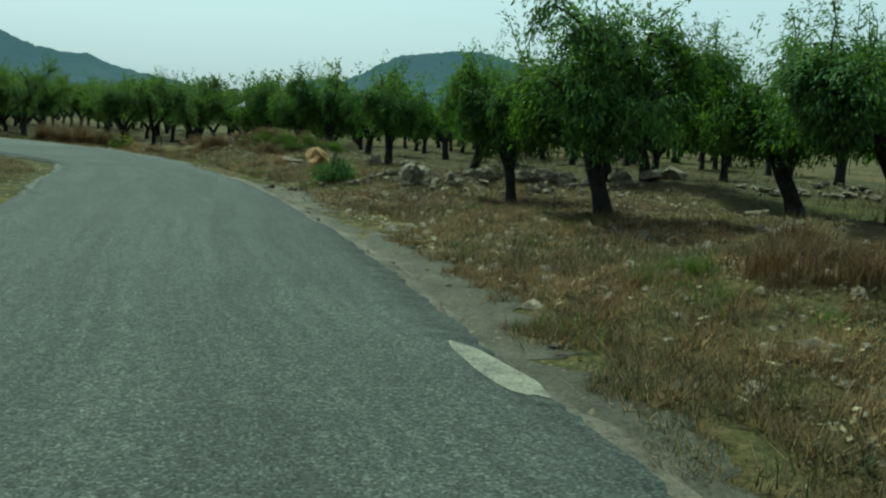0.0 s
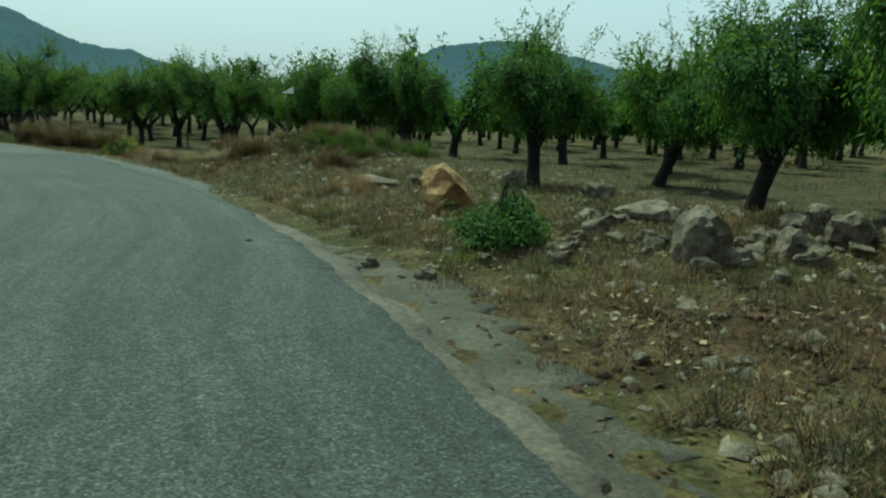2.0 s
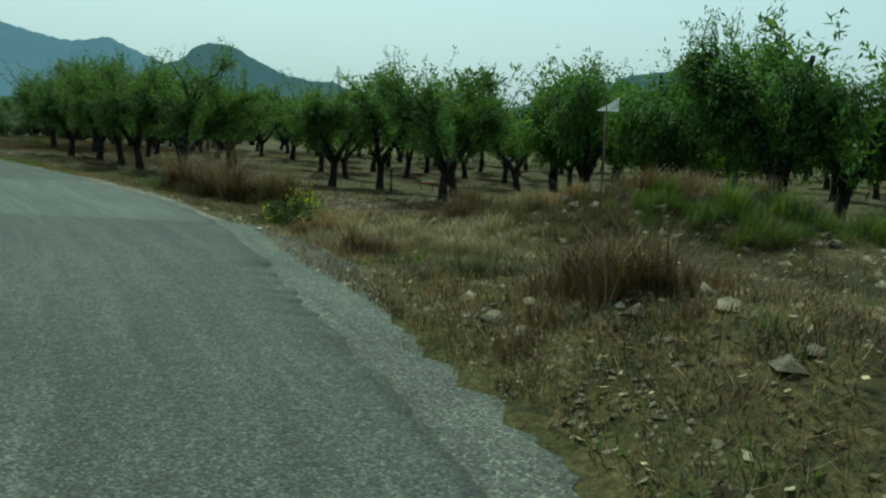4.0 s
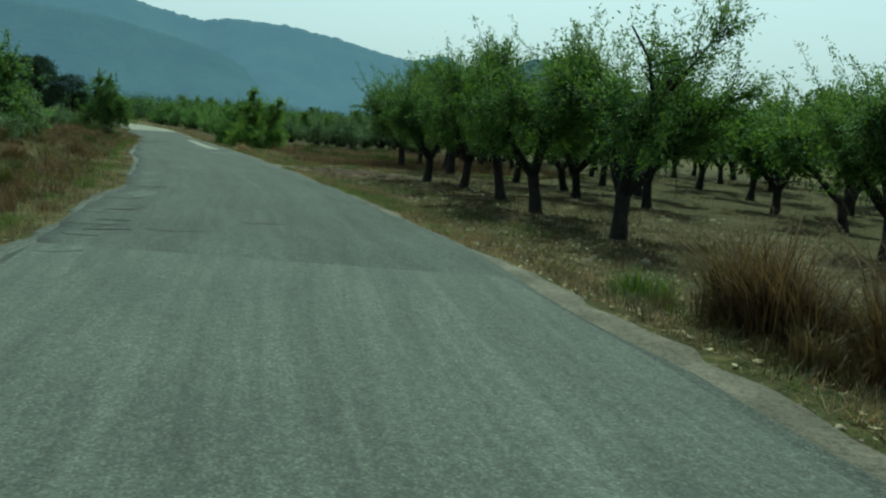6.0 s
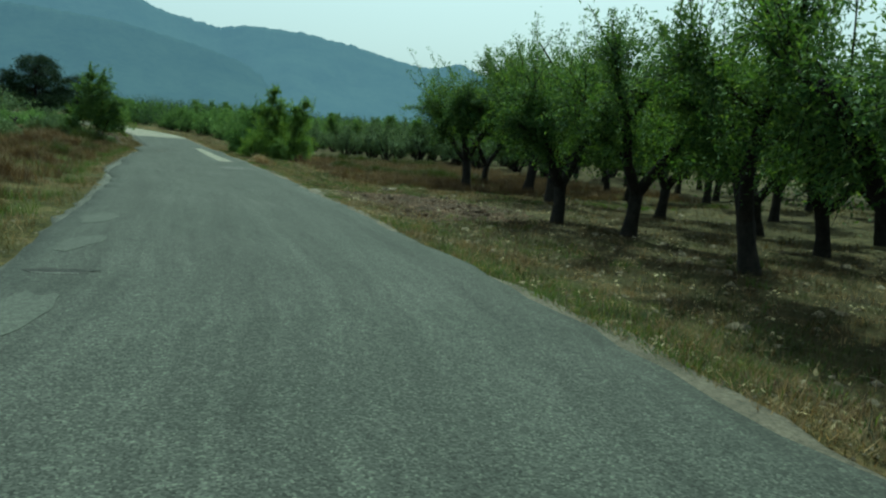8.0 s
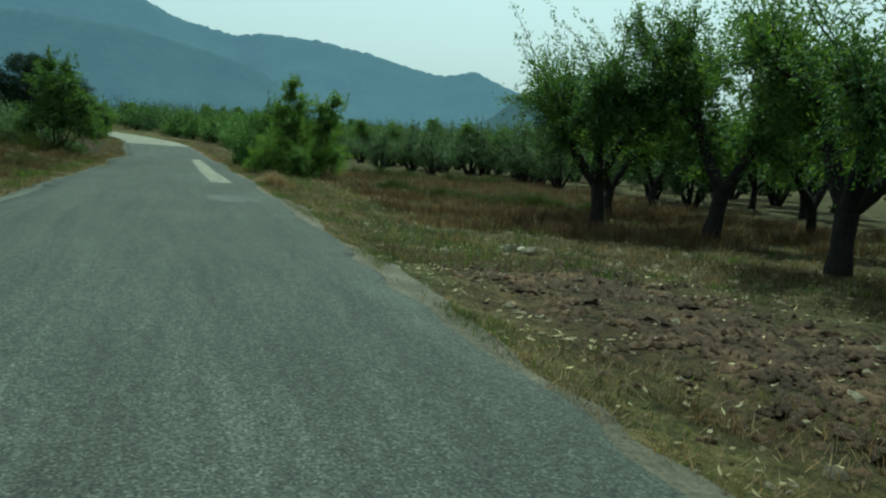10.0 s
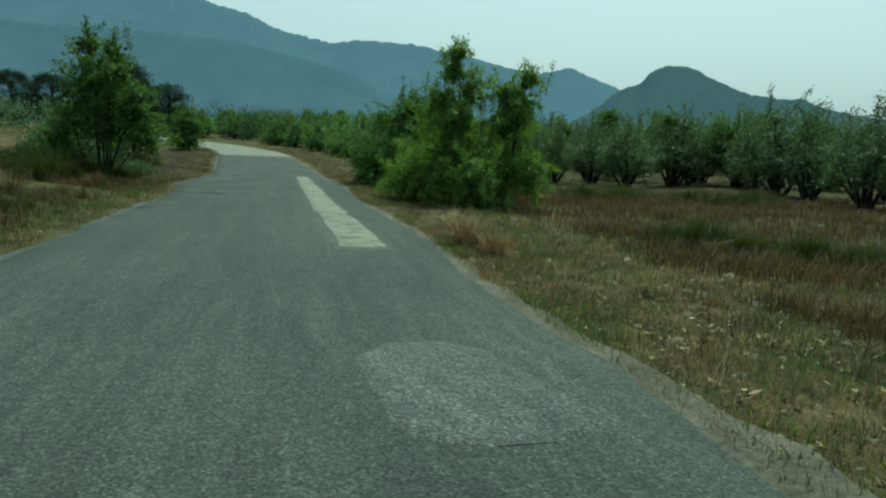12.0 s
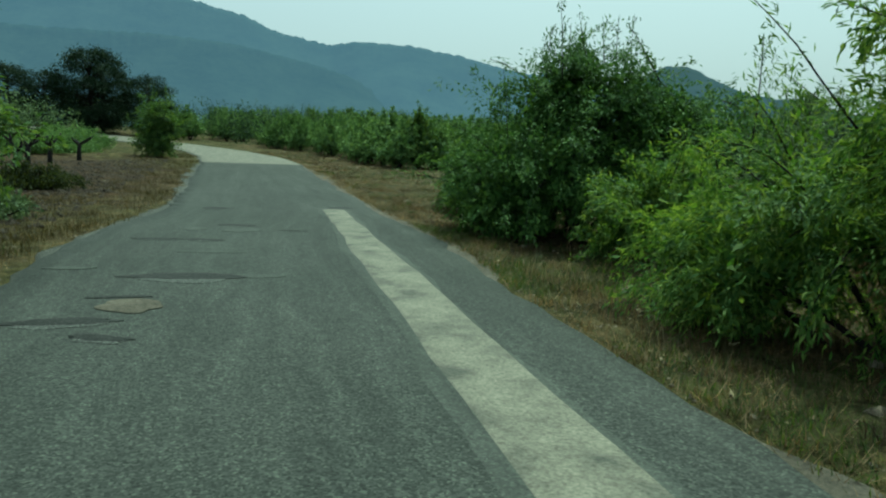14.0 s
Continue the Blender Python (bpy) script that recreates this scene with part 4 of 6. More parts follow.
# ---- trees ----
def zat(x, y):
    return float(ground_z([x], [y])[0])


def make_tree(name, label, category, meshes, parts, group):
    root = new(name)
    part(parts[0], meshes[0], root)
    part(parts[1], meshes[1], root)
    return tagged(root, label, category, group)


def put(ob, x, y, turn, size, tall=1.0, z=None):
    c = copy_thing(ob, pose(x, y, zat(x, y) - 0.02 if z is None else z, 0, 0, turn))
    c.scale = (size, size, size * tall)
    return c


ALMOND_A = "bushy almond tree with drooping fresh green leaves"
ALMOND_B = "almond tree with upright shoots and a dark short trunk"
droops = [make_tree("almond_tree", ALMOND_A, "tree", almond_meshes(100 + k, True, 3.5, 24000, LEAF_DROOP, 0.64, 480, 0.70), ("trunk", "crown"), "almond orchard") for k in range(4)]
uprights = [make_tree("almond_tree", ALMOND_B, "tree", almond_meshes(200 + k, False, 4.1, 23000, LEAF_UPRIGHT, 0.85, 500, 0.74), ("trunk", "crown"), "almond orchard") for k in range(5)]
# lighter trees for the rows behind
droops_far = [make_tree("almond_tree", ALMOND_A, "tree", almond_meshes(120 + k, True, 3.5, 3600, LEAF_DROOP, 0.75, 200, 1.6, False), ("trunk", "crown"), "almond orchard") for k in range(3)]
uprights_far = [make_tree("almond_tree", ALMOND_B, "tree", almond_meshes(220 + k, False, 4.0, 3600, LEAF_UPRIGHT, 0.9, 200, 1.6, False), ("trunk", "crown"), "almond orchard") for k in range(4)]
olives = [make_tree("olive_tree", "bushy grey-green olive tree in the grove", "tree", lobed_meshes(300 + k, [(0.1 * k, 0, 1.55, 0.95), (-0.85, 0.3, 1.3, 0.75), (0.8, -0.3 + 0.2 * k, 1.35, 0.8), (0.2, 0.8, 1.5, 0.7), (-0.2, -0.8, 1.3, 0.7), (0.3 - 0.2 * k, 0.1, 2.2, 0.6), (0.5, 0.5, 0.85, 0.6), (-0.5, -0.4, 0.85, 0.6), (0.6, -0.6, 0.9, 0.55)], 5200, LEAF_OLIVE, (0.115, 0.036), 0.5, 0.08, 14, 0.2, 0.075, 5), ("trunk", "crown"), "olive grove") for k in range(3)]

NEAR_DROOP = [(1.24, 14.0, 0.80), (2.4, 11.4, 1.10), (6.5, 14.1, 1.25), (6.9, 11.6, 1.28), (-1.65, 22.3, 0.95), (0.67, 18.0, 0.83), (0.9, 24.0, 0.95), (7.0, 25.7, 1.1), (9.4, 26.0, 1.1), (2.4, 29.7, 1.1), (4.5, 17.2, 1.1),
              (9.6, 15.6, 1.1), (10.5, 20.5, 1.1), (4.6, 21.5, 1.1), (12.5, 12.5, 1.1), (-3.6, 35.6, 1.25), (-7.0, 36.0, 1.25), (-9.0, 39.0, 1.2), (5.5, 33.5, 1.1), (0.0, 33.5, 1.1), (-4.9, 33.4, 1.2)]
NEAR_UPRIGHT = [(-21.9, 40.1, 1.08), (-24.4, 41.2, 0.98), (-26.6, 43.0, 0.95), (-29.5, 45.2, 0.95), (-31.2, 45.5, 0.95), (-35.4, 51.8, 1.3), (-41.9, 55.9, 1.3), (-39.1, 56.0, 1.35),
                (-26.7, 46.9, 0.95), (-28.7, 49.6, 0.95), (-24.7, 47.3, 0.95), (-26.5, 50.6, 0.95), (-16.6, 43.9, 1.05), (-12.7, 38.6, 0.98), (-13.3, 41.8, 1.0), (-20.0, 48.7, 0.9), (-18.1, 43.2, 1.0), (-10.3, 42.8, 1.15),
                (-31.6, 51.0, 0.95), (-35.6, 57.0, 1.0), (-33.0, 57.5, 0.95), (-22.5, 51.5, 0.95)]
rng = random.Random(4)
placed = []
for k, (x, y, s) in enumerate(NEAR_DROOP):
    near = road_side([x], [y])[0][0] < 11.5
    put(droops[k % 4] if near else droops_far[k % 3], x, y, rng.uniform(0, 360), s, 1.3 if s < 0.6 else 1.12 if s < 0.82 else 0.92 if y < 16 else 1.0)
    placed.append((x, y))
for k, (x, y, s) in enumerate(NEAR_UPRIGHT):
    near = road_side([x], [y])[0][0] < 9.5
    put(uprights[k % 5] if near else uprights_far[k % 4], x, y, rng.uniform(0, 360), s)
    placed.append((x, y))
# the rest of the orchard stands on a loose grid
c30, s30 = math.cos(radians(32)), math.sin(radians(32))
for i in range(-14, 26):
    for j in range(0, 14):
        u, v = i * 3.5 + rng.uniform(-0.5, 0.5), j * 3.8 + rng.uniform(-0.5, 0.5)
        x, y = -2 - u * c30 + v * s30, 33 + u * s30 + v * c30
        d, side = road_side([x], [y])
        if side[0] < 0 or d[0] < 5.0 or x < -46 or x > 18 or y > 72 or y < 14:
            continue
        if x < -8 and d[0] < 7.5 or x > -8 and y < 31:
            continue
        if -20 < x < -6 and y < 42:
            continue
        if x < -30 and y < 58 and d[0] < 12 or min(math.hypot(x - a, y - b) for a, b in placed) < 2.7:
            continue
        put((droops_far if x > -9 else uprights_far)[rng.randrange(3)], x, y, rng.uniform(0, 360), rng.uniform(0.88, 1.08))
        placed.append((x, y))
for x, y, s in ((-61.3, 71.0, 0.92), (-63.5, 71.6, 0.95), (-63.3, 69.0, 0.85), (-56.1, 72.7, 1.2), (-64, 75, 1.0), (-61.8, 76.5, 1.0), (-59.8, 77, 1.05), (-53, 74.5, 1.15), (-50.5, 71.5, 1.25), (-47.5, 70, 1.2), (-67.5, 78.5, 1), (-70, 76, 1.0), (-57, 79, 1.1), (-51, 78, 1.1), (-46, 75, 1.1), (-73.5, 81, 1.0),
                (-63, 83, 1.0), (-66, 74.5, 0.9), (-58.2, 75.0, 0.95), (-54.6, 71.8, 1.0), (-52, 69.5, 1.0), (-72, 78.5, 1.0), (-65, 80, 1.0), (-61, 80.5, 1.0), (-76, 79, 1.0), (-44, 66, 1.1), (-68, 86, 1.0), (-55, 86, 1.1), (-80, 86, 1.0), (-43, 72, 1.1), (-47, 82, 1.1)):
    put(olives[rng.randrange(3)], x, y, rng.uniform(0, 360), s)
    placed.append((x, y))
# young grove beyond the bend
grove = [make_tree("grove_tree", "young dark green tree in a far grove", "tree", lobed_meshes(330 + k, [(0, 0, 1.4, 1.0), (-0.9, 0.3 * k, 1.1, 0.85), (0.9, -0.2, 1.05, 0.9), (0.2, 0.7, 1.0, 0.8), (-0.2, -0.8, 0.9, 0.8), (0.25 * k, 0, 2.1, 0.7), (0.6, 0.3, 1.9, 0.5)], 1000, LEAF_GROVE, (0.24, 0.12), 0.3, 0.05, 9, 0.15, 0.06, 9), ("trunk", "crown"), "young grove") for k in range(3)]
for k in range(420):
    ang, dist = radians(rng.uniform(36, 69)), 40 + 52 * rng.random() ** 1.2
    x, y = -56 - math.sin(ang) * dist, 52 + math.cos(ang) * dist
    d, side = road_side([x], [y])
    if d[0] < 4.5 or side[0] < 0 and x > -108 or min(math.hypot(x - a, y - b) for a, b in placed) < 1.45:
        continue
    put(grove[k % 3], x, y, rng.uniform(0, 360), rng.uniform(0.68, 1.0))
    placed.append((x, y))
# far groves on the plain
for k in range(36):
    ang, dist = radians(rng.uniform(22, 88)), rng.uniform(95, 175)
    x, y = -30 - math.sin(ang) * dist, 40 + math.cos(ang) * dist
    d, side = road_side([x], [y])
    if d[0] < 6 or side[0] > 0 and x > -92:
        continue
    put(uprights_far[rng.randrange(4)], x, y, rng.uniform(0, 360), rng.uniform(0.85, 1.15), 0.9)
for k in range(120):
    x, y = rng.uniform(-76, -44), rng.uniform(70, 96)
    if y < 72.5 - (x + 60) * 0.12 or min(math.hypot(x - a, y - b) for a, b in placed) < 2.3:
        continue
    put(olives[k % 3], x, y, rng.uniform(0, 360), rng.uniform(0.85, 1.15))
    placed.append((x, y))
for x, y, s in ((-61.0, 75.0, 0.78), (-59.7, 76.3, 0.80), (-65.3, 76.8, 0.85), (-58.9, 79.2, 0.9), (-67.0, 72.0, 0.75)):
    put(uprights_far[rng.randrange(4)], x, y, rng.uniform(0, 360), s)
for ob in grove + droops + uprights + droops_far + uprights_far + olives:
    for o in (*ob.children, ob):
        bpy.data.objects.remove(o)

# ---- shrubs and pines ----
def shrub(label, x, y, mesh, name="shrub", category="shrub", turn=0.0, group=""):
    root = new(name)
    part("branchwork", mesh[0], root)
    part("foliage", mesh[1], root)
    root.matrix_world = pose(x, y, zat(x, y) - 0.02, 0, 0, turn)
    return tagged(root, label, category, group)


shrub("tall willowy bush with bright narrow leaves", -57.0, 58.2, lobed_meshes(1, [(0, -0.1, 1.25, 1.1), (0.1, 0.4, 0.8, 1.1), (-1.3, 0.2, 0.95, 1.1), (-2.2, 0.3, 0.6, 0.85), (1.2, -0.2, 0.75, 1.0), (0.6, 1.0, 1.1, 1.1), (0.8, -0.7, 0.6, 0.7), (-1.5, -0.3, 0.5, 0.75), (-0.7, 0.6, 1.45, 0.8), (1.6, 0.6, 0.9, 0.7)], 72000, LEAF_BUSH, (0.080, 0.017), 1.1, 0.4, 16, 0.1))
shrub("upright young tree rising out of a bush", -57.2, 58.15, lobed_meshes(2, [(0.05, 0, 2.0, 0.72), (-0.25, -0.2, 2.5, 0.55), (0.25, 0.2, 2.75, 0.55), (-0.05, 0.0, 3.2, 0.44), (0.05, 0.05, 3.6, 0.28)], 9000, LEAF_BUSH, (0.085, 0.026), 0.3, 0.15, 7, 0.05), "young_tree", "tree")
shrub("slim young tree beside a bush", -56.25, 59.0, lobed_meshes(22, [(0, 0, 2.05, 0.75), (0.25, 0.2, 2.5, 0.6), (-0.1, 0.0, 2.75, 0.4), (0.35, 0.3, 3.05, 0.3)], 7000, LEAF_BUSH, (0.085, 0.026), 0.3, 0.15, 6, 0.05), "young_tree", "tree")
shrub("dense dark green roadside bush", -64.2, 61.9, lobed_meshes(3, [(0, 0, 1.2, 1.5), (-1.2, 0.4, 0.85, 1.2), (1.0, -0.6, 0.85, 1.15), (1.2, 0.8, 1.1, 1.25), (-0.7, -0.7, 0.6, 0.9), (0.1, 0.1, 2.1, 1.05), (1.0, 0.5, 2.15, 0.9), (-1.6, 0.9, 1.2, 0.9), (0.3, -1.2, 0.5, 0.8), (2.0, 0.4, 0.9, 0.9), (1.9, 1.5, 1.6, 1.2), (1.0, 1.3, 2.1, 1.05), (-0.3, 1.0, 2.3, 0.75), (0.3, 0.6, 2.6, 0.6)], 72000, LEAF_DENSE, (0.085, 0.028), 1.0, 0.4, 9, 0.0))
shrub("low leafy bush beside the lane", -61.0, 60.4, lobed_meshes(4, [(0, 0, 0.6, 0.8), (-0.7, 0.3, 0.5, 0.6), (0.7, 0.2, 0.5, 0.65), (0.2, 0.6, 0.9, 0.6)], 14000, LEAF_BUSH, (0.085, 0.024), 1.0, 0.4, 5))
shrub("low green bush beside the lane", -67.6, 63.9, lobed_meshes(5, [(0, 0, 0.7, 0.9), (-0.7, 0.3, 0.6, 0.7), (0.7, -0.2, 0.5, 0.7), (0.1, 0.3, 1.2, 0.5)], 9000, LEAF_UPRIGHT, (0.11, 0.045), 0.9, 0.4, 5))
shrub("rounded green bush at the bend", -87.5, 78.5, lobed_meshes(6, [(0, 0, 1.4, 1.2), (-0.8, 0.2, 1.0, 1.0), (0.8, -0.2, 1.0, 1.0), (0.1, 0.1, 2.3, 0.75), (-0.4, 0.3, 2.1, 0.6)], 9000, LEAF_UPRIGHT, (0.16, 0.07), 0.5, 0.3, 8))
shrub("green bush on the bank at the bend", -95.4, 67.6, lobed_meshes(7, [(0, 0, 1.2, 1.2), (-1.0, 0.2, 0.9, 1.0), (1.0, -0.2, 0.8, 0.95), (0.1, 0.1, 2.3, 0.95), (-0.9, 0.5, 2.0, 0.85), (1.1, 0.3, 1.7, 0.9)], 13000, LEAF_UPRIGHT, (0.13, 0.05), 0.6, 0.3, 8))
shrub("slender light green tree on the bank", -66.2, 52.9, lobed_meshes(8, [(-0.85, 0, 1.7, 0.85), (0.85, 0, 1.8, 0.9), (0, 0.1, 2.6, 1.0), (-0.55, 0.3, 3.1, 0.7), (0.5, -0.2, 3.0, 0.72), (-0.3, 0, 3.85, 0.42), (0.15, 0.2, 1.5, 0.9), (0.3, 0.2, 3.6, 0.45), (1.1, 0.5, 1.3, 0.7), (-1.1, -0.3, 1.2, 0.7), (1.1, 0.2, 2.4, 0.6)], 16000, LEAF_UPRIGHT, (0.105, 0.042), 0.35, 0.12, 10, 0.15), "young_tree", "tree", turn=40)
shrub("olive-green tree among the brush on the bank", -44.8, 38.2, lobed_meshes(15, [(0, 0, 1.6, 1.2), (-0.9, 0.2, 1.2, 0.9), (0.8, -0.3, 1.3, 0.9), (0.1, 0.2, 2.6, 0.8), (-0.5, 0, 2.3, 0.6)], 9500, LEAF_UPRIGHT, (0.12, 0.05), 0.5, 0.2, 8), "young_tree", "tree")
shrub("olive-green bush on the bank", -47.6, 39.6, bush_meshes(16, 1.5, 1.5, 2.8, 7000, LEAF_OLIVE, (0.12, 0.05), 60))
shrub("brown-green scrub on the bank", -40.6, 36.3, bush_meshes(17, 1.3, 1.2, 1.4, 5000, LEAF_OLIVE, (0.09, 0.035), 60))
shrub("dark scrub at the foot of the bank", -69.6, 54.6, bush_meshes(18, 1.3, 1.0, 0.8, 4500, LEAF_OLIVE, (0.09, 0.04), 50))
shrub("small bush under the bank tree", -71.5, 53.5, bush_meshes(9, 1.4, 1.4, 1.5, 8000, LEAF_OLIVE, (0.12, 0.05), 60))
shrub("low bush among the rocks", -2.3, 16.1, bush_meshes(10, 0.46, 0.42, 0.58, 4600, LEAF_DENSE, (0.055, 0.014), 90))
flowering = shrub("green bush with yellow blossom", -12.1, 28.9, bush_meshes(11, 0.5, 0.45, 0.5, 5200, LEAF_WEED, (0.045, 0.012), 110))
blossom = bush_meshes(12, 0.45, 0.4, 0.56, 170, LEAF_YELLOW, (0.026, 0.022), 30, 0.8)
bpy.data.meshes.remove(blossom[0])
part("blossom", blossom[1], flowering, "small yellow flower heads")
# thicket in the leaf colour that is darkened for shade below the tree
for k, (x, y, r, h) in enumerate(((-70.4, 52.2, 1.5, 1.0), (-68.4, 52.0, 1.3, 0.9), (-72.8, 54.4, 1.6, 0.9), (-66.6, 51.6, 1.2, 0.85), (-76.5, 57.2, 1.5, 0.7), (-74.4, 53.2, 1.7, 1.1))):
    shrub("bramble thicket on the bank, its leaves darkened for shade", x, y, bush_meshes(140 + k, r, r * 0.9, h, 6500, LEAF_DITCH_SHADE, (0.07, 0.034), 60))
for k, (x, y, r, h) in enumerate(((-98.5, 64.4, 2.0, 1.2), (-101.5, 65.6, 2.2, 1.5), (-104.8, 66.2, 2.2, 1.3), (-108.0, 66.6, 2.3, 1.5), (-111.5, 66.9, 2.3, 1.4), (-96.5, 62.4, 1.9, 1.0), (-100.5, 61.4, 2.2, 1.2), (-105.5, 62.0, 2.4, 1.5))):
    shrub("pale green scrub along the bend", x, y, bush_meshes(160 + k, r, r * 0.8, h, 4200, LEAF_GROVE, (0.13, 0.06), 45))
shrub("scrubby bush on the bank", -76, 54.5, bush_meshes(13, 1.8, 1.6, 1.9, 8000, LEAF_OLIVE, (0.13, 0.06), 70))
shrub("scrubby green bush on the bank", -58.5, 44.6, bush_meshes(14, 1.6, 1.5, 1.3, 8000, LEAF_OLIVE, (0.11, 0.045), 70))


def woods(name, label, seed, clumps, per, place, leaf, size, material):
    """A far belt of trees too many to count, as one crown of leaf clumps."""
    rng = np.random.default_rng(seed)
    cx, cy, rad, top = place(rng, clumps)
    u = rng.normal(size=(clumps, per, 3))
    u /= np.linalg.norm(u, axis=2, keepdims=True)
    z0 = ground_z(cx, cy)
    c = np.stack([cx, cy, z0 + top * 0.52], 1)
    p = c[:, None] + u * np.stack([rad, rad, top * 0.5], 1)[:, None] * rng.uniform(0.55, 1.05, (clumps, per, 1))
    v, f = leaf_cloud(rng, p.reshape(-1, 3), rng.normal(size=(clumps * per, 3)) * [1, 1, 1.6], size[0], size[1], (u + [0, 0, 0.4]).reshape(-1, 3))
    return tagged(new(name, mesh_of(name, v, f, material)), label, "trees", kind="stuff")


def belt(lo, hi, near, far, rad, top, x0=-40.0, y0=40.0):
    def place(rng, n):
        a, d = np.radians(rng.uniform(lo, hi, n)), rng.uniform(near, far, n)
        x, y = x0 - np.sin(a) * d, y0 + np.cos(a) * d
        off, _ = road_side(x, y)
        x = np.where(off < 4, x - 12, x)
        return x, y, rng.uniform(*rad, n), rng.uniform(*top, n)
    return place


woods("far_grove", "distant green groves across the plain", 801, 380, 200, belt(18, 68, 85, 150, (1.1, 1.9), (2.4, 3.9)), 0, (0.19, 0.13), LEAF_FAR)
woods("far_grove", "distant green groves across the plain", 802, 320, 130, belt(66, 112, 75, 130, (1.0, 1.9), (2.0, 3.6)), 0, (0.24, 0.15), LEAF_OLIVE)
woods("far_grove", "low green thicket beyond the orchard", 803, 200, 130, belt(-30, 30, 60, 130, (1.0, 1.8), (2.2, 3.6)), 0, (0.24, 0.15), LEAF_FAR)


def pine_meshes(seed, height, width):
    rng = np.random.default_rng(seed)
    lines = [(np.array([[0, 0, -0.2], [0.1, 0, height * 0.35], [0, 0.15, height * 0.9]]), [0.28, 0.2, 0.05])]
    pts, dirs = [], []
    for k in range(150):
        z = height * rng.uniform(0.05, 0.98)
        r = width * math.sqrt(max(0.05, 1 - abs(2 * (z / height - 0.05) / 0.95 - 0.95) ** 2.8)) * rng.uniform(0.55, 1.0)
        a = rng.uniform(0, 6.283)
        tip = np.array([math.cos(a) * r, math.sin(a) * r, z + 0.2])
        base = np.array([0, 0, z * 0.85])
        lines.append((np.linspace(base, tip, 4), [0.05, 0.035, 0.02, 0.01]))
        m = 90
        pts.append(tip + rng.normal(size=(m, 3)) * [0.42, 0.42, 0.32])
        dirs.append(rng.normal(size=(m, 3)) + [0, 0, 0.5])
    v, f = tubes(lines, 5)
    lv, lf = leaf_cloud(rng, np.concatenate(pts), np.concatenate(dirs), 0.30, 0.10)
    return mesh_of("trunk", v, f, BARK, True), mesh_of("crown", lv, lf, LEAF_PINE)


pines = [make_tree("pine_tree", "dark rounded pine tree far behind the field", "tree", pine_meshes(60 + k, 10.0, 3.4), ("trunk", "crown"), "pines") for k in range(2)]
for k, (x, y, s) in enumerate(((-133, 69, 0.72), (-132.4, 71.8, 0.68), (-131, 75.4, 0.96), (-129.5, 80.2, 0.70), (-137, 66, 0.72), (-133.5, 77.2, 0.8))):
    put(pines[k % 2], x, y, k * 77, s, 0.78)
for ob in pines:
    for o in (*ob.children, ob):
        bpy.data.objects.remove(o)

# ---- grass ----
def grass(name, label, x, y, height, material, seed, spread=0.12, width=0.010, lean=0.35, short=False):
    """Blades, each at its own foot: a thin tapering leaf that leans and bends."""
    rng = np.random.default_rng(seed)
    n = len(x)
    z = ground_z(x, y)
    h = height * rng.uniform(0.5, 1.25, n)
    a = rng.uniform(0, 6.283, n)
    ln = lean * h * rng.uniform(0.2, 1.6, n)
    foot = np.stack([x, y, z - 0.02], 1)
    d = np.stack([np.cos(a), np.sin(a), 0 * a], 1)
    s = np.stack([-np.sin(a), np.cos(a), 0 * a], 1) * (width * rng.uniform(0.6, 1.5, n) * np.clip(h / 0.3, 0.7, 1.6))[:, None]
    mid = foot + d * (ln * 0.35)[:, None] + np.stack([0 * h, 0 * h, h * 0.6], 1)
    tip = foot + d * ln[:, None] + np.stack([0 * h, 0 * h, h], 1)
    if short:
        v = np.stack([foot - s, foot + s, tip], 1).reshape(-1, 3)
        return tagged(new(name, mesh_of(name, v, np.arange(n * 3).reshape(-1, 3), material)), label, "grass", kind="stuff")
    v = np.stack([foot - s, foot + s, mid + s * 0.8, mid - s * 0.8, tip], 1).reshape(-1, 3)
    b = np.arange(n)[:, None] * 5
    f = (b + [[0, 1, 2, 3]]).tolist() + (b + [[3, 2, 4]]).tolist()
    return tagged(new(name, mesh_of(name, v, f, material)), label, "grass", kind="stuff")


def verge_points(rng, n, side, near, far, x_lo=-105.0, x_hi=2.0, power=1.6):
    """Random feet beside the road, thicker near it."""
    line, other = (edge_r, edge_l) if side > 0 else (edge_l, edge_r)
    keep = (line[:, 0] > x_lo) & (line[:, 0] < x_hi) & (line[:, 1] > -3)
    line, other = line[keep], other[keep]
    i = rng.uniform(0, len(line) - 1.001, n)
    k = i.astype(int)
    p = line[k] * (1 - (i - k))[:, None] + line[k + 1] * (i - k)[:, None]
    o = line[k] - other[k]
    o /= np.linalg.norm(o, axis=1, keepdims=True)
    off = near + (far - near) * rng.uniform(0, 1, n) ** power
    q = p + o * off[:, None]
    return q[:, 0], q[:, 1], off


def clumped(rng, x, y, per, spread):
    n = len(x)
    cx, cy = np.repeat(x, per), np.repeat(y, per)
    r = rng.normal(size=(n * per, 2)) * spread
    return cx + r[:, 0], cy + r[:, 1]


TILLED = [(-12.6, 35.0, 3.6, 1.7), (-35.0, 45.9, 3.6, 1.7)]


def not_tilled(x, y):
    ok = np.ones(len(x), bool)
    for a, b, c, d in TILLED:
        ok &= ((x - a) / c) ** 2 + ((y - b) / d) ** 2 > 1
    d, side = road_side(x, y)
    bare = (side > 0) & (y > 1.5) & (y < 17.5) & (x > -5.5)
    return ok & (d > np.where(bare, 0.22 + 0.34 * wave(x, y, 19, 0.9), 0.06))


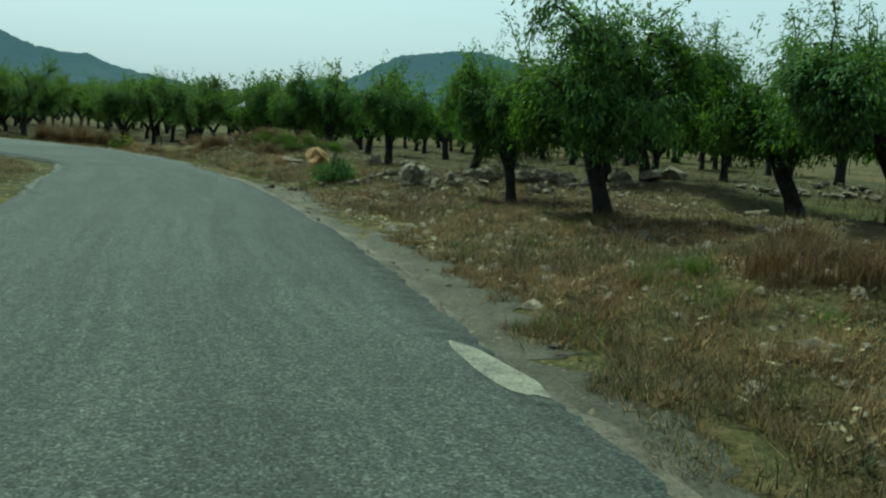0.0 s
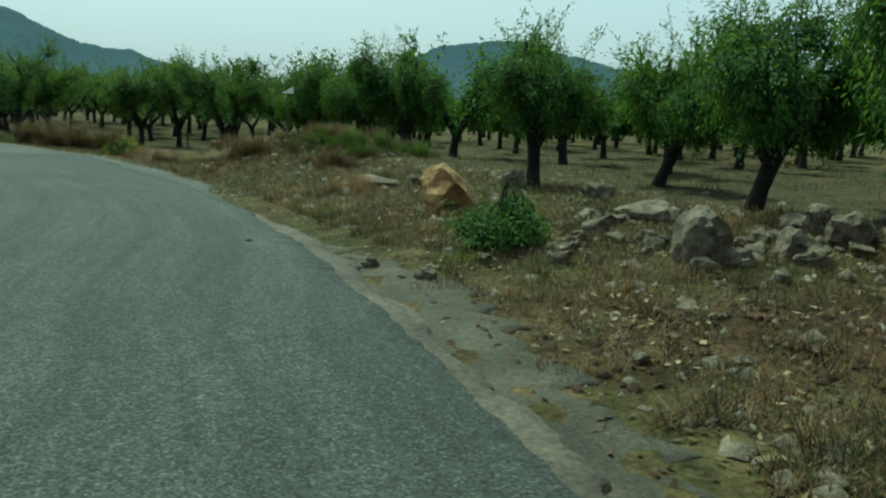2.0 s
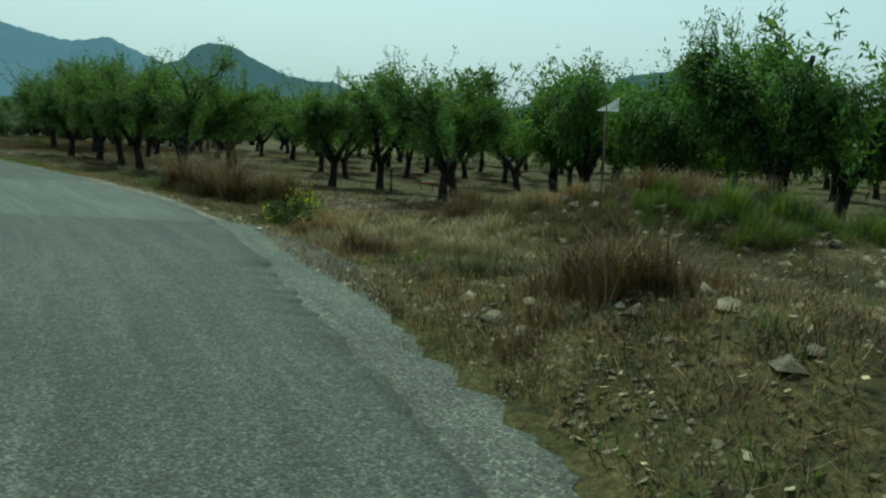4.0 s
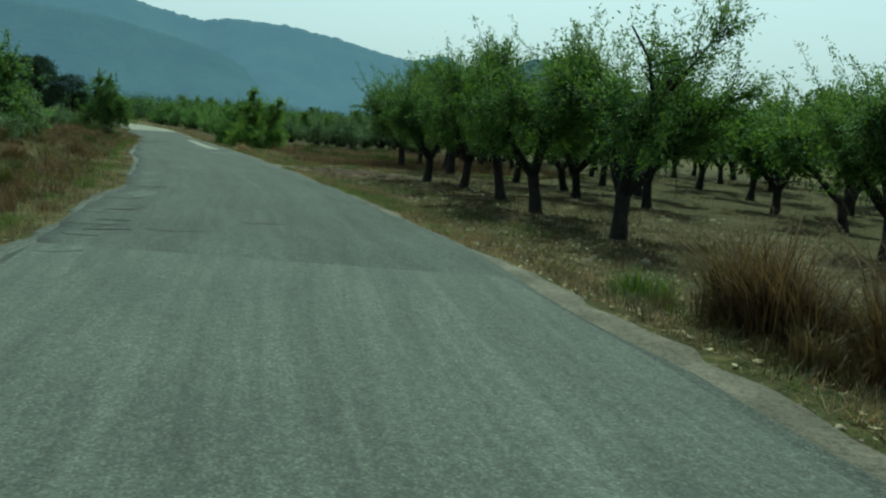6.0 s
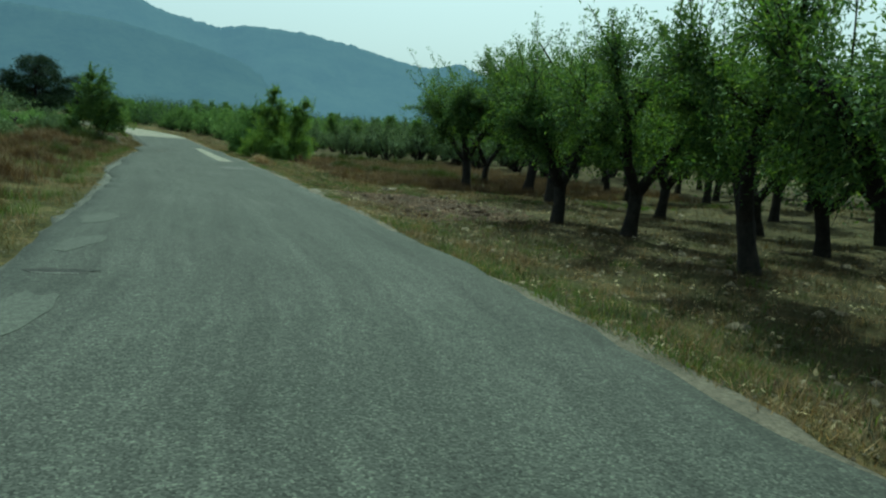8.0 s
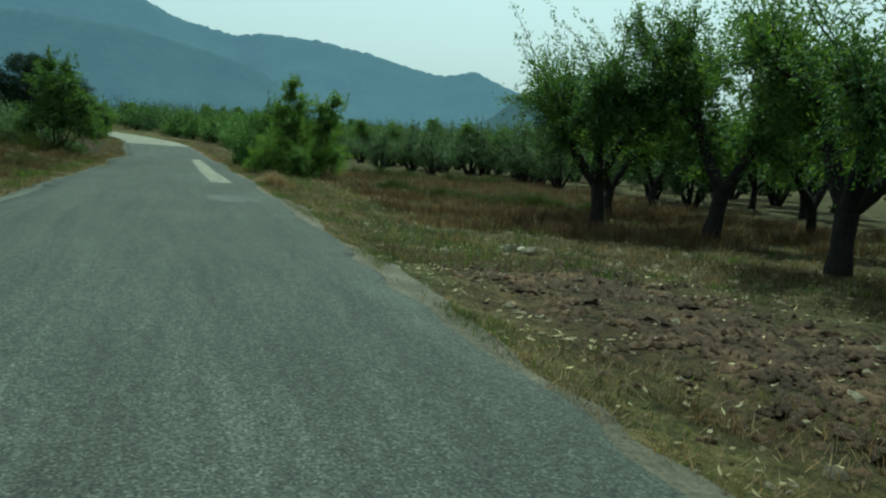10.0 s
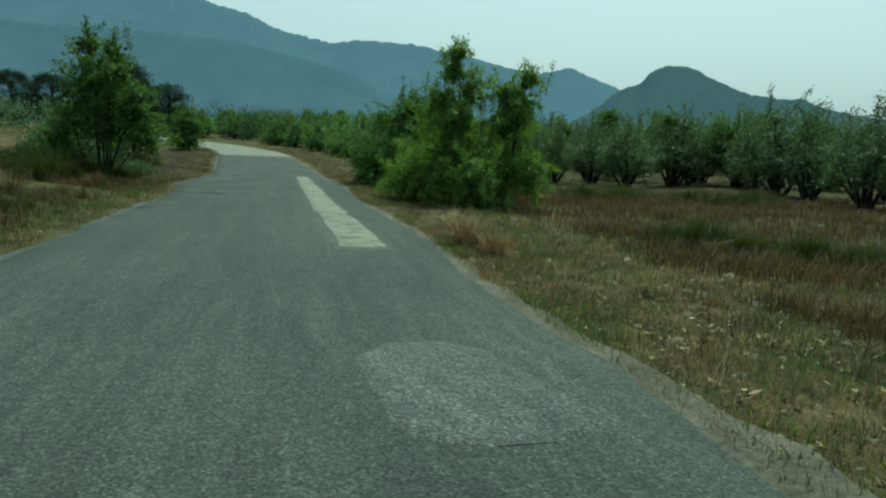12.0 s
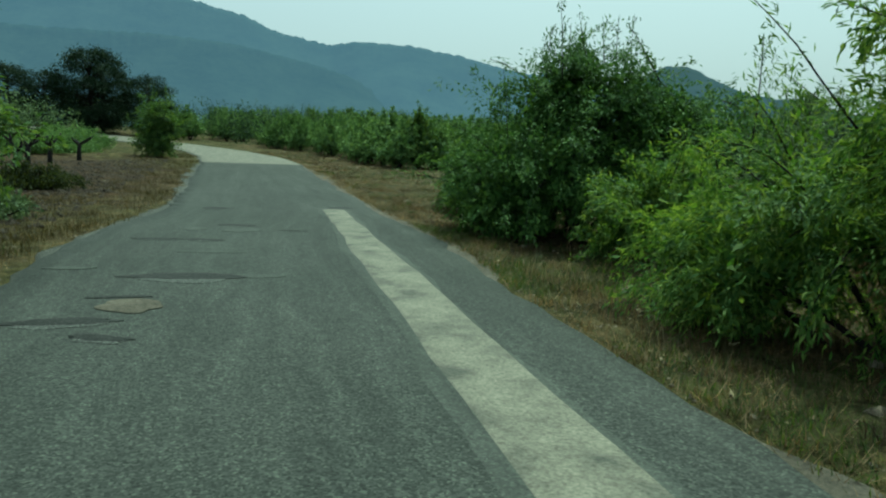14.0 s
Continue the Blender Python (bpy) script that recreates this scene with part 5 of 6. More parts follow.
def field_of(name, label, seed, clumps, per, spread, side, near, far, height, material, patch, cut, lean=0.35, width=0.010, short=False, **kw):
    rng = np.random.default_rng(seed)
    x, y, off = verge_points(rng, clumps, side, near, far, **kw)
    ok = wave(x, y, patch, 4.0) + rng.normal(size=len(x)) * 0.25 > cut
    x, y = clumped(rng, x[ok], y[ok], per, spread)
    ok = not_tilled(x, y)
    return grass(name, label, x[ok], y[ok], height, material, seed + 1, 0.12, width, lean, short)


field_of("dry_grass", "short straw-coloured dry grass on the verge", 501, 26000, 10, 0.09, 1, 0.10, 8.5, 0.085, STRAW, 71, -0.35, 1.2, 0.0055, True)
field_of("green_grass", "sparse greenish grass on the verge", 511, 24000, 10, 0.09, 1, 0.12, 8.5, 0.085, STRAW_GREEN, 72, -0.2, 1.1, 0.0058, True)
field_of("russet_grass", "low russet weeds on the verge", 515, 14000, 10, 0.09, 1, 0.5, 8.5, 0.09, STRAW_RED, 80, -0.1, 1.1, 0.006, True)
field_of("russet_grass", "russet dry weeds beside the lane", 521, 3400, 24, 0.08, 1, 0.7, 8.0, 0.12, STRAW_RED, 73, 0.15, 0.7, 0.0042, True)
field_of("dry_grass", "tufts of dry grass beside the lane", 531, 3400, 26, 0.07, 1, 0.5, 6.0, 0.14, STRAW, 74, 0.15, 0.7, 0.004, True)
field_of("dry_grass", "knots of orange dry grass by the first bend", 537, 1700, 26, 0.08, 1, 0.5, 6.5, 0.11, STRAW, 91, 0.0, 1.1, 0.0042, True, x_lo=-13.0, x_hi=2.0, power=1.0)
field_of("green_weeds", "dark green knots of weeds on the verge", 538, 5200, 20, 0.07, 1, 0.4, 6.5, 0.13, LEAF_VERGE, 96, -0.2, 1.0, 0.0062, True, power=1.1)
field_of("russet_grass", "dark russet knots of dead weeds on the verge", 539, 4200, 20, 0.07, 1, 0.6, 7.0, 0.13, STRAW_DEAD, 97, -0.2, 1.0, 0.0062, True, power=1.1)
field_of("green_weeds", "low green weeds on the verge", 535, 1500, 22, 0.09, 1, 0.5, 6.0, 0.12, LEAF_WEED, 81, 0.25, 0.9, 0.006)
field_of("russet_grass", "russet grass and brush on the bank", 541, 1500, 22, 0.17, -1, 1.0, 7.0, 0.27, STRAW_RED, 75, -0.1, 0.7, 0.006, x_lo=-66, x_hi=-18)
field_of("green_weeds", "green weeds on the bank", 545, 1500, 22, 0.14, -1, 0.6, 7.0, 0.18, LEAF_WEED, 95, 0.0, 0.9, 0.006, x_lo=-66, x_hi=-18)
field_of("dry_grass", "dry grass on the bank", 551, 4200, 11, 0.13, -1, 0.3, 6.0, 0.12, STRAW, 76, -0.2, 0.9, 0.005, True, x_lo=-72)
field_of("green_grass", "greenish grass along the bank foot", 561, 9000, 10, 0.13, -1, 0.25, 3.0, 0.11, STRAW_GREEN, 77, -0.2, 0.9, 0.005, True)
field_of("green_grass", "low olive-brown weeds by the stump field", 565, 900, 14, 0.15, -1, 0.4, 3.0, 0.16, STRAW_GREEN, 82, -0.1, 0.6, 0.006, x_lo=-100, x_hi=-60)
field_of("russet_grass", "field of shin-high russet grass", 571, 3600, 18, 0.2, 1, 3.0, 15.0, 0.30, STRAW_RED, 78, -0.35, 0.6, 0.006, x_lo=-64, x_hi=-44, power=1.0)
field_of("dry_grass", "straw grass in the open field", 581, 1800, 14, 0.2, 1, 2.0, 13.0, 0.15, STRAW, 79, 0.0, 0.7, 0.006, x_lo=-64, x_hi=-40, power=1.0)
rg = np.random.default_rng(77)


def tuft(label, x, y, sx, hh, material, count=1500):
    """A loose clump: several small bunches, tallest in the middle."""
    n = max(5, int(count * sx / 70))
    c = rg.normal(size=(n, 2)) * sx * 0.55
    per = max(20, int(count * sx / 0.7) // n)
    fall = np.exp(-(c ** 2).sum(1) / (sx * sx * 0.9)) * rg.uniform(0.45, 1.1, n)
    r = np.repeat(c, per, 0) + rg.normal(size=(n * per, 2)) * 0.07
    return grass("grass_tuft", label, x + r[:, 0], y + r[:, 1], hh * np.repeat(fall, per), material, int(rg.integers(1e6)), 0.1, 0.0034, 0.75)


for k in range(15):
    t = k / 14
    x, y = -17.9 + 3.7 * t + rg.normal() * 0.2, 34.1 - 1.5 * t + rg.normal() * 0.28
    tuft("feathery clump of brown reed grass", x, y, rg.uniform(0.36, 0.6), rg.uniform(0.8, 1.4), STRAW_RED if k % 4 else STRAW_GREEN, 950)
    if k % 2:
        tuft("green grass at the foot of the reeds", x + 0.1, y - 0.35, 0.5, 0.34, STRAW_GREEN, 1300)
tuft("tuft of tall straw grass", -11.3, 28.3, 0.5, 0.5, STRAW)
tuft("tuft of russet grass", -10.2, 27.0, 0.5, 0.42, STRAW_RED)
tuft("dark green weeds beside the lane", -8.4, 25.4, 0.7, 0.26, LEAF_VERGE)
tuft("tuft of russet grass", -10.0, 30.6, 0.6, 0.6, STRAW_RED)
tuft("tuft of straw grass", -11.8, 29.9, 0.7, 0.45, STRAW)
tuft("tuft of yellow-green weeds", -18.8, 34.6, 0.5, 0.5, LEAF_WEED)
for x, y, h in ((-11.0, 28.2, 0.34), (-10.5, 28.3, 0.36), (-10.2, 29.2, 0.4), (-9.6, 28.2, 0.36), (-9.1, 27.2, 0.3), (-10.4, 27.4, 0.3), (-9.0, 28.6, 0.34)):
    tuft("patch of pale straw grass", x, y, 0.75, h, STRAW_PALE, 1200)
# the shade under the tree is given to these tufts as leaf colour
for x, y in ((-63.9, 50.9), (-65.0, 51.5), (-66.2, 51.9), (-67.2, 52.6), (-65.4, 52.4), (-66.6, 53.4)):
    tuft("brush coloured dark for the shade under a bank tree", x, y, 0.8, 0.95, LEAF_DITCH_SHADE, 1700)
for x, y, h in ((-52.43, 53.8, 0.5), (-51.9, 53.5, 0.42), (-51.4, 53.1, 0.45), (-51.0, 52.95, 0.42), (-50.8, 53.3, 0.4), (-52.7, 54.0, 0.45), (-53.3, 54.6, 0.5), (-50.3, 52.7, 0.38)):
    tuft("tuft of pale plumed grass", x, y, 0.36, h, STRAW_PALE if h > 0.44 else STRAW, 1100)
tuft("dry weeds on a stony mound", -7.0, 30.0, 1.0, 0.40, STRAW_RED, 2200)
tuft("straw grass on a stony mound", -6.3, 30.2, 0.9, 0.38, STRAW, 2000)
tuft("dark green weeds at the foot of a mound", -5.9, 28.9, 0.8, 0.55, LEAF_WEED, 2200)
for x, y, h in ((-8.6, 30.9, 0.36), (-7.9, 30.8, 0.42), (-7.2, 31.0, 0.36), (-8.3, 29.8, 0.3), (-6.6, 31.2, 0.36), (-5.6, 30.4, 0.42), (-5.0, 30.9, 0.38), (-4.6, 30.0, 0.36), (-9.0, 30.2, 0.28)):
    tuft("dry weeds on a stony mound", x, y, 0.7, h, STRAW_RED if x > -8 else STRAW, 1500)
for x, y in ((-7.9, 29.4), (-8.6, 29.2), (-6.2, 28.6), (-5.4, 28.4), (-7.4, 28.6), (-9.2, 29.4), (-8.0, 28.2)):
    tuft("greenish weeds on the foot of a mound", x, y, 0.7, 0.32, STRAW_GREEN, 1700)
for x, y in ((-7.0, 29.3), (-5.2, 29.4), (-4.2, 29.6)):
    tuft("dark green weeds on the shaded side of a mound", x, y, 0.7, 0.45, LEAF_WEED, 1500)
tuft("grassy hummock of dry weeds", -7.2, 23.6, 1.0, 0.42, STRAW_RED, 2200)
tuft("tuft of dry weeds", -5.3, 22.9, 0.8, 0.40, STRAW_RED)
tuft("tuft of straw grass", -4.6, 20.0, 0.8, 0.30, STRAW)
tuft("russet weeds on the bank", 2.8, 5.6, 0.9, 0.35, STRAW_RED, 2200)
tuft("green weeds on the bank", 1.9, 6.0, 0.5, 0.22, LEAF_WEED, 1800)
tuft("dark weeds under the bank", 3.4, 7.0, 0.8, 0.4, STRAW_RED, 1800)
for k in range(84):
    x, y, off = verge_points(rg, 1, -1, 1.5, 5.5, x_lo=-66, x_hi=-20)
    tuft("brown brush on the bank", x[0], y[0], rg.uniform(0.6, 1.1), rg.uniform(0.3, 0.55) * (0.7 + 0.16 * off[0]), (STRAW_RED, LEAF_DITCH_SHADE, STRAW_RED, STRAW_GREEN)[k % 4], 1100)
for k in range(30):
    x, y, off = verge_points(rg, 1, 1, 3.0, 12.0, x_lo=-64, x_hi=-44, power=1.0)
    tuft("russet tuft in the open field", x[0], y[0], rg.uniform(0.5, 0.9), rg.uniform(0.22, 0.38), STRAW_RED if k % 2 else STRAW, 900)

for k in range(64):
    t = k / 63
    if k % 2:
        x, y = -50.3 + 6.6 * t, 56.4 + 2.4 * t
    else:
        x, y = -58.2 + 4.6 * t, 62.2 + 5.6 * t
    tuft("dark green brush along a dry ditch", x + rg.normal() * 0.25, y + rg.normal() * 0.25, rg.uniform(0.5, 0.95), rg.uniform(0.35, 0.6), LEAF_DITCH_SHADE, 1200)
field_of("green_grass", "greenish grass close beside the lane", 591, 7000, 10, 0.10, 1, 0.15, 2.6, 0.10, LEAF_WEED, 83, -0.1, 1.0, 0.0055, True, x_lo=-66, x_hi=-22)
field_of("dry_grass", "sunlit straw grass between lane and orchard", 599, 3600, 11, 0.10, 1, 0.5, 6.5, 0.075, STRAW, 87, 0.0, 1.2, 0.0058, True, x_lo=-3.5, x_hi=2, power=1.0)
field_of("green_weeds", "low green weeds in the open field", 593, 1500, 20, 0.12, 1, 1.5, 14.0, 0.14, LEAF_WEED, 85, 0.1, 0.9, 0.006, x_lo=-64, x_hi=-36, power=1.0)
field_of("green_weeds", "low weeds between the orchard rows", 597, 5200, 10, 0.22, 1, 5.5, 26.0, 0.16, STRAW_GREEN, 86, -0.2, 0.9, 0.013, True, x_lo=-46, x_hi=2, power=1.0)
field_of("dry_grass", "pale seed heads close beside the lane", 595, 170, 14, 0.08, 1, 0.5, 2.6, 0.20, STRAW_PALE, 84, 0.1, 0.5, 0.0035, x_lo=-62, x_hi=-44)

# ---- stones ----
rock_kinds = [rock_mesh(900 + k, 0.33, 0.26, 0.24, ROCK) for k in range(6)]


def rock(x, y, s, turn, me=None, label="weathered grey limestone rock", flat=1.0, group="field stones"):
    ob = new("rock", me or rock_kinds[int(abs(x * 13 + y * 7)) % 6])
    ob.matrix_world = pose(x, y, zat(x, y) - 0.04 * s, 0, 0, turn) @ Matrix.Diagonal((s, s, s * flat, 1))
    return tagged(ob, label, "rock", group)


ROUND = (9, 0.60, 0.92)
rock(-3.0, 18.0, 1.0, 65, rock_mesh(951, 0.42, 0.36, 0.46, ROCK_OCHRE, (10, 0.45, 0.85)), "large ochre boulder with a sunlit face", group="boulders")
rock(-4.15, 20.7, 1.0, 10, rock_mesh(932, 0.45, 0.3, 0.16, ROCK), "flat pale limestone slab", group="boulders")
rock(-0.66, 15.35, 1.0, 60, rock_mesh(933, 0.29, 0.27, 0.38, ROCK, ROUND), "upright grey boulder at the field edge", group="boulders")
rock(-0.66, 17.5, 1.0, -10, rock_mesh(934, 0.42, 0.28, 0.22, ROCK, ROUND), "long flat grey boulder", group="boulders")
for k, (x, y, a, h) in enumerate(((0.16, 15.4, 0.24, 0.26), (0.86, 15.95, 0.25, 0.26), (-1.3, 17.5, 0.19, 0.17), (-0.98, 17.35, 0.16, 0.13), (-0.95, 15.75, 0.13, 0.12), (-0.35, 15.2, 0.15, 0.13))):
    rock(x, y, 1.0, 40 * k, rock_mesh(970 + k, a, a * 0.85, h, ROCK, ROUND), "rounded grey boulder of a tumbled field wall", group="boulders")
for x, y, s in ((-1.2, 17.2, 0.7), (-1.35, 16.7, 0.6), (0.5, 16.3, 0.7), (0.0, 15.9, 0.5), (1.5, 16.2, 0.9), (2.1, 16.5, 1.1), (2.6, 16.7, 1.0), (3.2, 16.7, 0.95), (3.8, 17.0, 1.1), (4.5, 16.9, 1.0), (5.2, 17.3, 1.1), (1.8, 16.9, 0.9), (-0.2, 15.4, 0.5),
                (-0.7, 15.3, 0.45), (0.2, 15.2, 0.6), (-1.6, 13.0, 0.22), (-1.0, 13.0, 0.26), (5.2, 12.6, 0.8), (4.7, 10.3, 0.55), (4.9, 10.5, 0.5), (-2.0, 21.8, 0.9), (-0.9, 19.5, 0.8), (1.8, 18.7, 0.8), (-3.6, 21.3, 0.6), (2.9, 18.4, 0.9),
                (-7.6, 26.6, 0.55), (-7.2, 26.2, 0.5), (-9.5, 32.4, 0.7), (-11.1, 28.6, 0.5), (-38.9, 48.8, 0.5), (-8.9, 30.3, 0.6), (-8.1, 29.3, 0.7), (-7.2, 28.9, 0.6), (-6.4, 29.0, 0.7), (-8.6, 29.9, 0.4), (-5.8, 29.2, 0.5), (-7.8, 30.4, 0.6)):
    rock(x, y, s * (0.62 if y > 26 and x > -11 else 1.02), (x * 97 + y * 31) % 360, flat=0.75 + 0.5 * ((x * 7.3 + y * 3.1) % 1.0))
rs = random.Random(8)
for k in range(46):
    rock(8.6 + rs.gauss(0, 0.9), 17.4 + rs.gauss(0, 0.6), rs.uniform(0.25, 0.6), rs.uniform(0, 360), label="pale stone on a cleared heap", group="stone heap")
for k in range(40):
    rock(-6.9 + rs.gauss(0, 1.1), 29.6 + rs.gauss(0, 0.7), rs.uniform(0.15, 0.4), rs.uniform(0, 360), label="stone in an earth mound", group="mound stones")
for k in range(110):
    rock(1.0 + rs.gauss(0, 2.0), 16.1 + rs.gauss(0, 0.6), rs.uniform(0.15, 0.45), rs.uniform(0, 360), label="small stone of a tumbled field wall", group="wall stones")


clod_kinds = [rock_mesh(985 + k, 0.30, 0.24, 0.15, CLOD) for k in range(4)]
for k in range(70):
    t = rs.uniform(-1, 1)
    rock(-35.2 - t * 3.0 + rs.gauss(0, 0.45), 46.0 + t * 1.7 + rs.gauss(0, 0.6), rs.uniform(0.2, 0.55), rs.uniform(0, 360), clod_kinds[k % 4], "large turned clod of red-brown soil", group="soil clods")


def pebbles(name, label, x, y, lo, hi, material, seed, category="stones"):
    rng = np.random.default_rng(seed)
    n = len(x)
    z = ground_z(x, y)
    base = np.array([[1, 0, 0], [0, 1, 0], [-1, 0, 0], [0, -1, 0], [0, 0, 0.7], [0.55, 0.55, 0.45], [-0.55, -0.5, 0.5]])
    faces = np.array([[0, 5, 4], [5, 1, 4], [1, 2, 4], [2, 6, 4], [6, 3, 4], [3, 0, 4], [0, 1, 5], [2, 3, 6]])
    s = lo + (hi - lo) * rng.uniform(0, 1, n) ** 2.2
    a = rng.uniform(0, 6.283, n)
    v = base[None] * (1 + rng.normal(size=(n, 7, 3)) * 0.22) * s[:, None, None]
    c, q = np.cos(a)[:, None], np.sin(a)[:, None]
    v = np.stack([v[..., 0] * c - v[..., 1] * q + x[:, None], v[..., 0] * q + v[..., 1] * c + y[:, None], v[..., 2] + z[:, None] - 0.004], -1)
    f = (np.arange(n)[:, None, None] * 7 + faces[None]).reshape(-1, 3)
    return tagged(new(name, mesh_of(name, v.reshape(-1, 3), f, material)), label, category, kind="stuff")


def litter(name, label, x, y, lo, hi, material, seed):
    """Flat curled flecks lying on the ground: dry leaves, husks and chips."""
    rng = np.random.default_rng(seed)
    n = len(x)
    p = np.stack([x, y, ground_z(x, y) + 0.012], 1)
    d = np.c_[rng.normal(size=(n, 2)), rng.normal(size=n) * 0.25]
    d /= np.linalg.norm(d, axis=1, keepdims=True)
    q = np.cross(d, [0, 0, 1.0]) + np.c_[np.zeros((n, 2)), rng.normal(size=n) * 0.3]
    ln, wd = rng.uniform(lo, hi, (n, 1)), rng.uniform(lo * 0.4, hi * 0.45, (n, 1))
    v = np.stack([p - d * ln, p + q * wd, p + d * ln + [0, 0, 0.012], p - q * wd + [0, 0, 0.008]], 1).reshape(-1, 3)
    return tagged(new(name, mesh_of(name, v, np.arange(n * 4).reshape(-1, 4), material)), label, "litter", kind="stuff")


r2 = np.random.default_rng(321)
x, y, off = verge_points(r2, 26000, 1, 0.3, 9.0, power=1.1)
ok = (wave(x, y, 88, 3.0) + r2.normal(size=len(x)) * 0.4 > -0.1) & ((off > 1.0) | (x < -6))
litter("leaf_litter", "pale dry leaves and husks strewn on the verge", x[ok], y[ok], 0.014, 0.045, STRAW_PALE, 66)
x, y, off = verge_points(r2, 14000, 1, 0.5, 9.0, power=1.0)
litter("leaf_litter", "brown dry leaves strewn on the verge", x, y, 0.018, 0.05, STRAW_RED, 67)
x, y, off = verge_points(r2, 9000, 1, 0.1, 9.0, power=1.3)
pebbles("loose_stones", "small pale stones strewn over the verge", x, y, 0.008, 0.035, ROCK, 61)
x, y, off = verge_points(r2, 5200, 1, 0.7, 9.0, x_lo=-12.0, power=0.8)
ok = (wave(x, y, 93, 2.5) + r2.normal(size=len(x)) * 0.4 > -0.2) & ((off > 1.1) | (y > 18))
pebbles("loose_stones", "sunlit pale stone chips by the first bend", x[ok], y[ok], 0.010, 0.045, STONE_DULL, 72)
x, y, off = verge_points(r2, 9000, 1, 0.3, 7.0, x_lo=-52.0, x_hi=-18.0, power=1.2)
ok = wave(x, y, 94, 3.0) + r2.normal(size=len(x)) * 0.4 > 0.0
litter("leaf_litter", "pale shed leaves and chips before the orchard", x[ok], y[ok], 0.014, 0.04, STRAW_PALE, 73)
x, y, off = verge_points(r2, 7000, 1, -0.08, 0.7, power=1.0)
pebbles("road_gravel", "loose grey gravel along the asphalt edge", x, y, 0.006, 0.022, ROCK, 68)
x, y, off = verge_points(r2, 4200, 1, 0.9, 10.0, power=1.0)
pebbles("loose_stones", "fist-sized pale stones on the verge", x, y, 0.025, 0.095, ROCK, 62)
x, y = np.interp(r2.uniform(0, 1, 4200), np.linspace(0, 1, i1 - i0), np.arange(i0, i1)).astype(int), r2.uniform(-0.1, 1.2, 4200)
q = er[x] + out[x] * y[:, None]
pebbles("road_gravel", "loose grey gravel at the bend", q[:, 0], q[:, 1], 0.008, 0.03, ROCK, 69)
x, y, off = verge_points(r2, 3000, -1, 0.1, 4.0, power=1.3)
pebbles("loose_stones", "small pale stones on the bank", x, y, 0.01, 0.04, ROCK, 63)
n = 4200
pebbles("soil_clods", "turned red soil clods before the tumbled wall", 1.6 + r2.normal(size=n) * 1.9, 13.5 + r2.normal(size=n) * 0.55, 0.010, 0.05, CLOD, 74, "soil")
n = 5000
pebbles("soil_clods", "turned red-brown soil clods in the orchard strip", -12.6 + r2.normal(size=n) * 1.9, 35.0 + r2.normal(size=n) * 0.9, 0.015, 0.055, CLOD, 64, "soil")
n = 9000
t = r2.uniform(-1, 1, n)
pebbles("soil_clods", "turned red-brown soil clods beside the lane", -35.2 - t * 3.2 + r2.normal(size=n) * 0.4, 46.0 + t * 1.8 + r2.normal(size=n) * 0.7, 0.015, 0.065, CLOD, 65, "soil")
n = 9000
t, w = r2.uniform(0, 1, n), r2.uniform(1.6, 11, n)
pebbles("soil_clods", "dark turned soil clods in the stump field", -67.5 - 26 * t + 0.45 * w, 56.2 + 12.5 * t - 0.9 * w, 0.02, 0.085, CLOD_DARK, 70, "soil")
x, y, off = verge_points(r2, 9000, 1, 0.3, 6.0, x_lo=-52, power=1.2)
ok = (wave(x, y, 90, 2.0) > 0.2) & ((off > 1.0) | (x < -6))
litter("leaf_litter", "pale leaf flecks in drifts on the verge", x[ok], y[ok], 0.02, 0.055, STRAW_PALE, 71)

# ---- small things ----
def box(bm, sx, sy, sz, at, turn=(0, 0, 0), bevel=0.004):
    r = bmesh.ops.create_cube(bm, size=1.0)
    bmesh.ops.transform(bm, matrix=pose(*at, *turn) @ Matrix.Diagonal((sx, sy, sz, 1)), verts=r["verts"])
    if bevel:
        es = list({e for v in r["verts"] for e in v.link_edges})
        bmesh.ops.bevel(bm, geom=es, offset=bevel, segments=1, affect="EDGES")


def bm_part(name, bm, material, parent, label=""):
    me = bpy.data.meshes.new(name)
    bm.to_mesh(me)
    bm.free()
    me.materials.append(material)
    return part(name, me, parent, label)


sign = tagged(new("sign_post"), "bent white metal plate on a thin rusty pole", "sign")
sign.matrix_world = pose(-7.7, 28.9, zat(-7.7, 28.9), 0, 0, 20)
top = 1.84 - zat(-7.7, 28.9)
v, f = tubes([(np.array([[0, 0, -0.2], [0.01, 0, top * 0.5], [0.0, 0.01, top]]), [0.014, 0.013, 0.012])], 8)
part("pole", mesh_of("pole", v, f, RUST, True), sign)
bm = bmesh.new()
vs = [bm.verts.new(p) for p in ((-0.14, 0, top - 0.09), (0.17, 0.02, top - 0.09), (0.17, 0.03, top + 0.10), (0.03, 0.0, top))]
bm.faces.new(vs)
bmesh.ops.solidify(bm, geom=bm.faces[:], thickness=0.004)
bm_part("plate", bm, METAL_WHITE, sign)

board = tagged(new("marker_board"), "red and white board lying low in the orchard", "board")
board.matrix_world = pose(-15.2, 45.0, zat(-15.2, 45.0), 0, 0, 30)
bm = bmesh.new()
box(bm, 0.5, 0.03, 0.07, (0, 0, 0.30))
bm_part("red_board", bm, RED_PAINT, board)
bm = bmesh.new()
box(bm, 0.5, 0.03, 0.04, (0, 0, 0.36))
bm_part("white_board", bm, METAL_WHITE, board)
for sx in (-0.2, 0.2):
    bm = bmesh.new()
    box(bm, 0.03, 0.03, 0.38, (sx, 0.035, 0.19))
    bm_part("stake", bm, RUST, board)

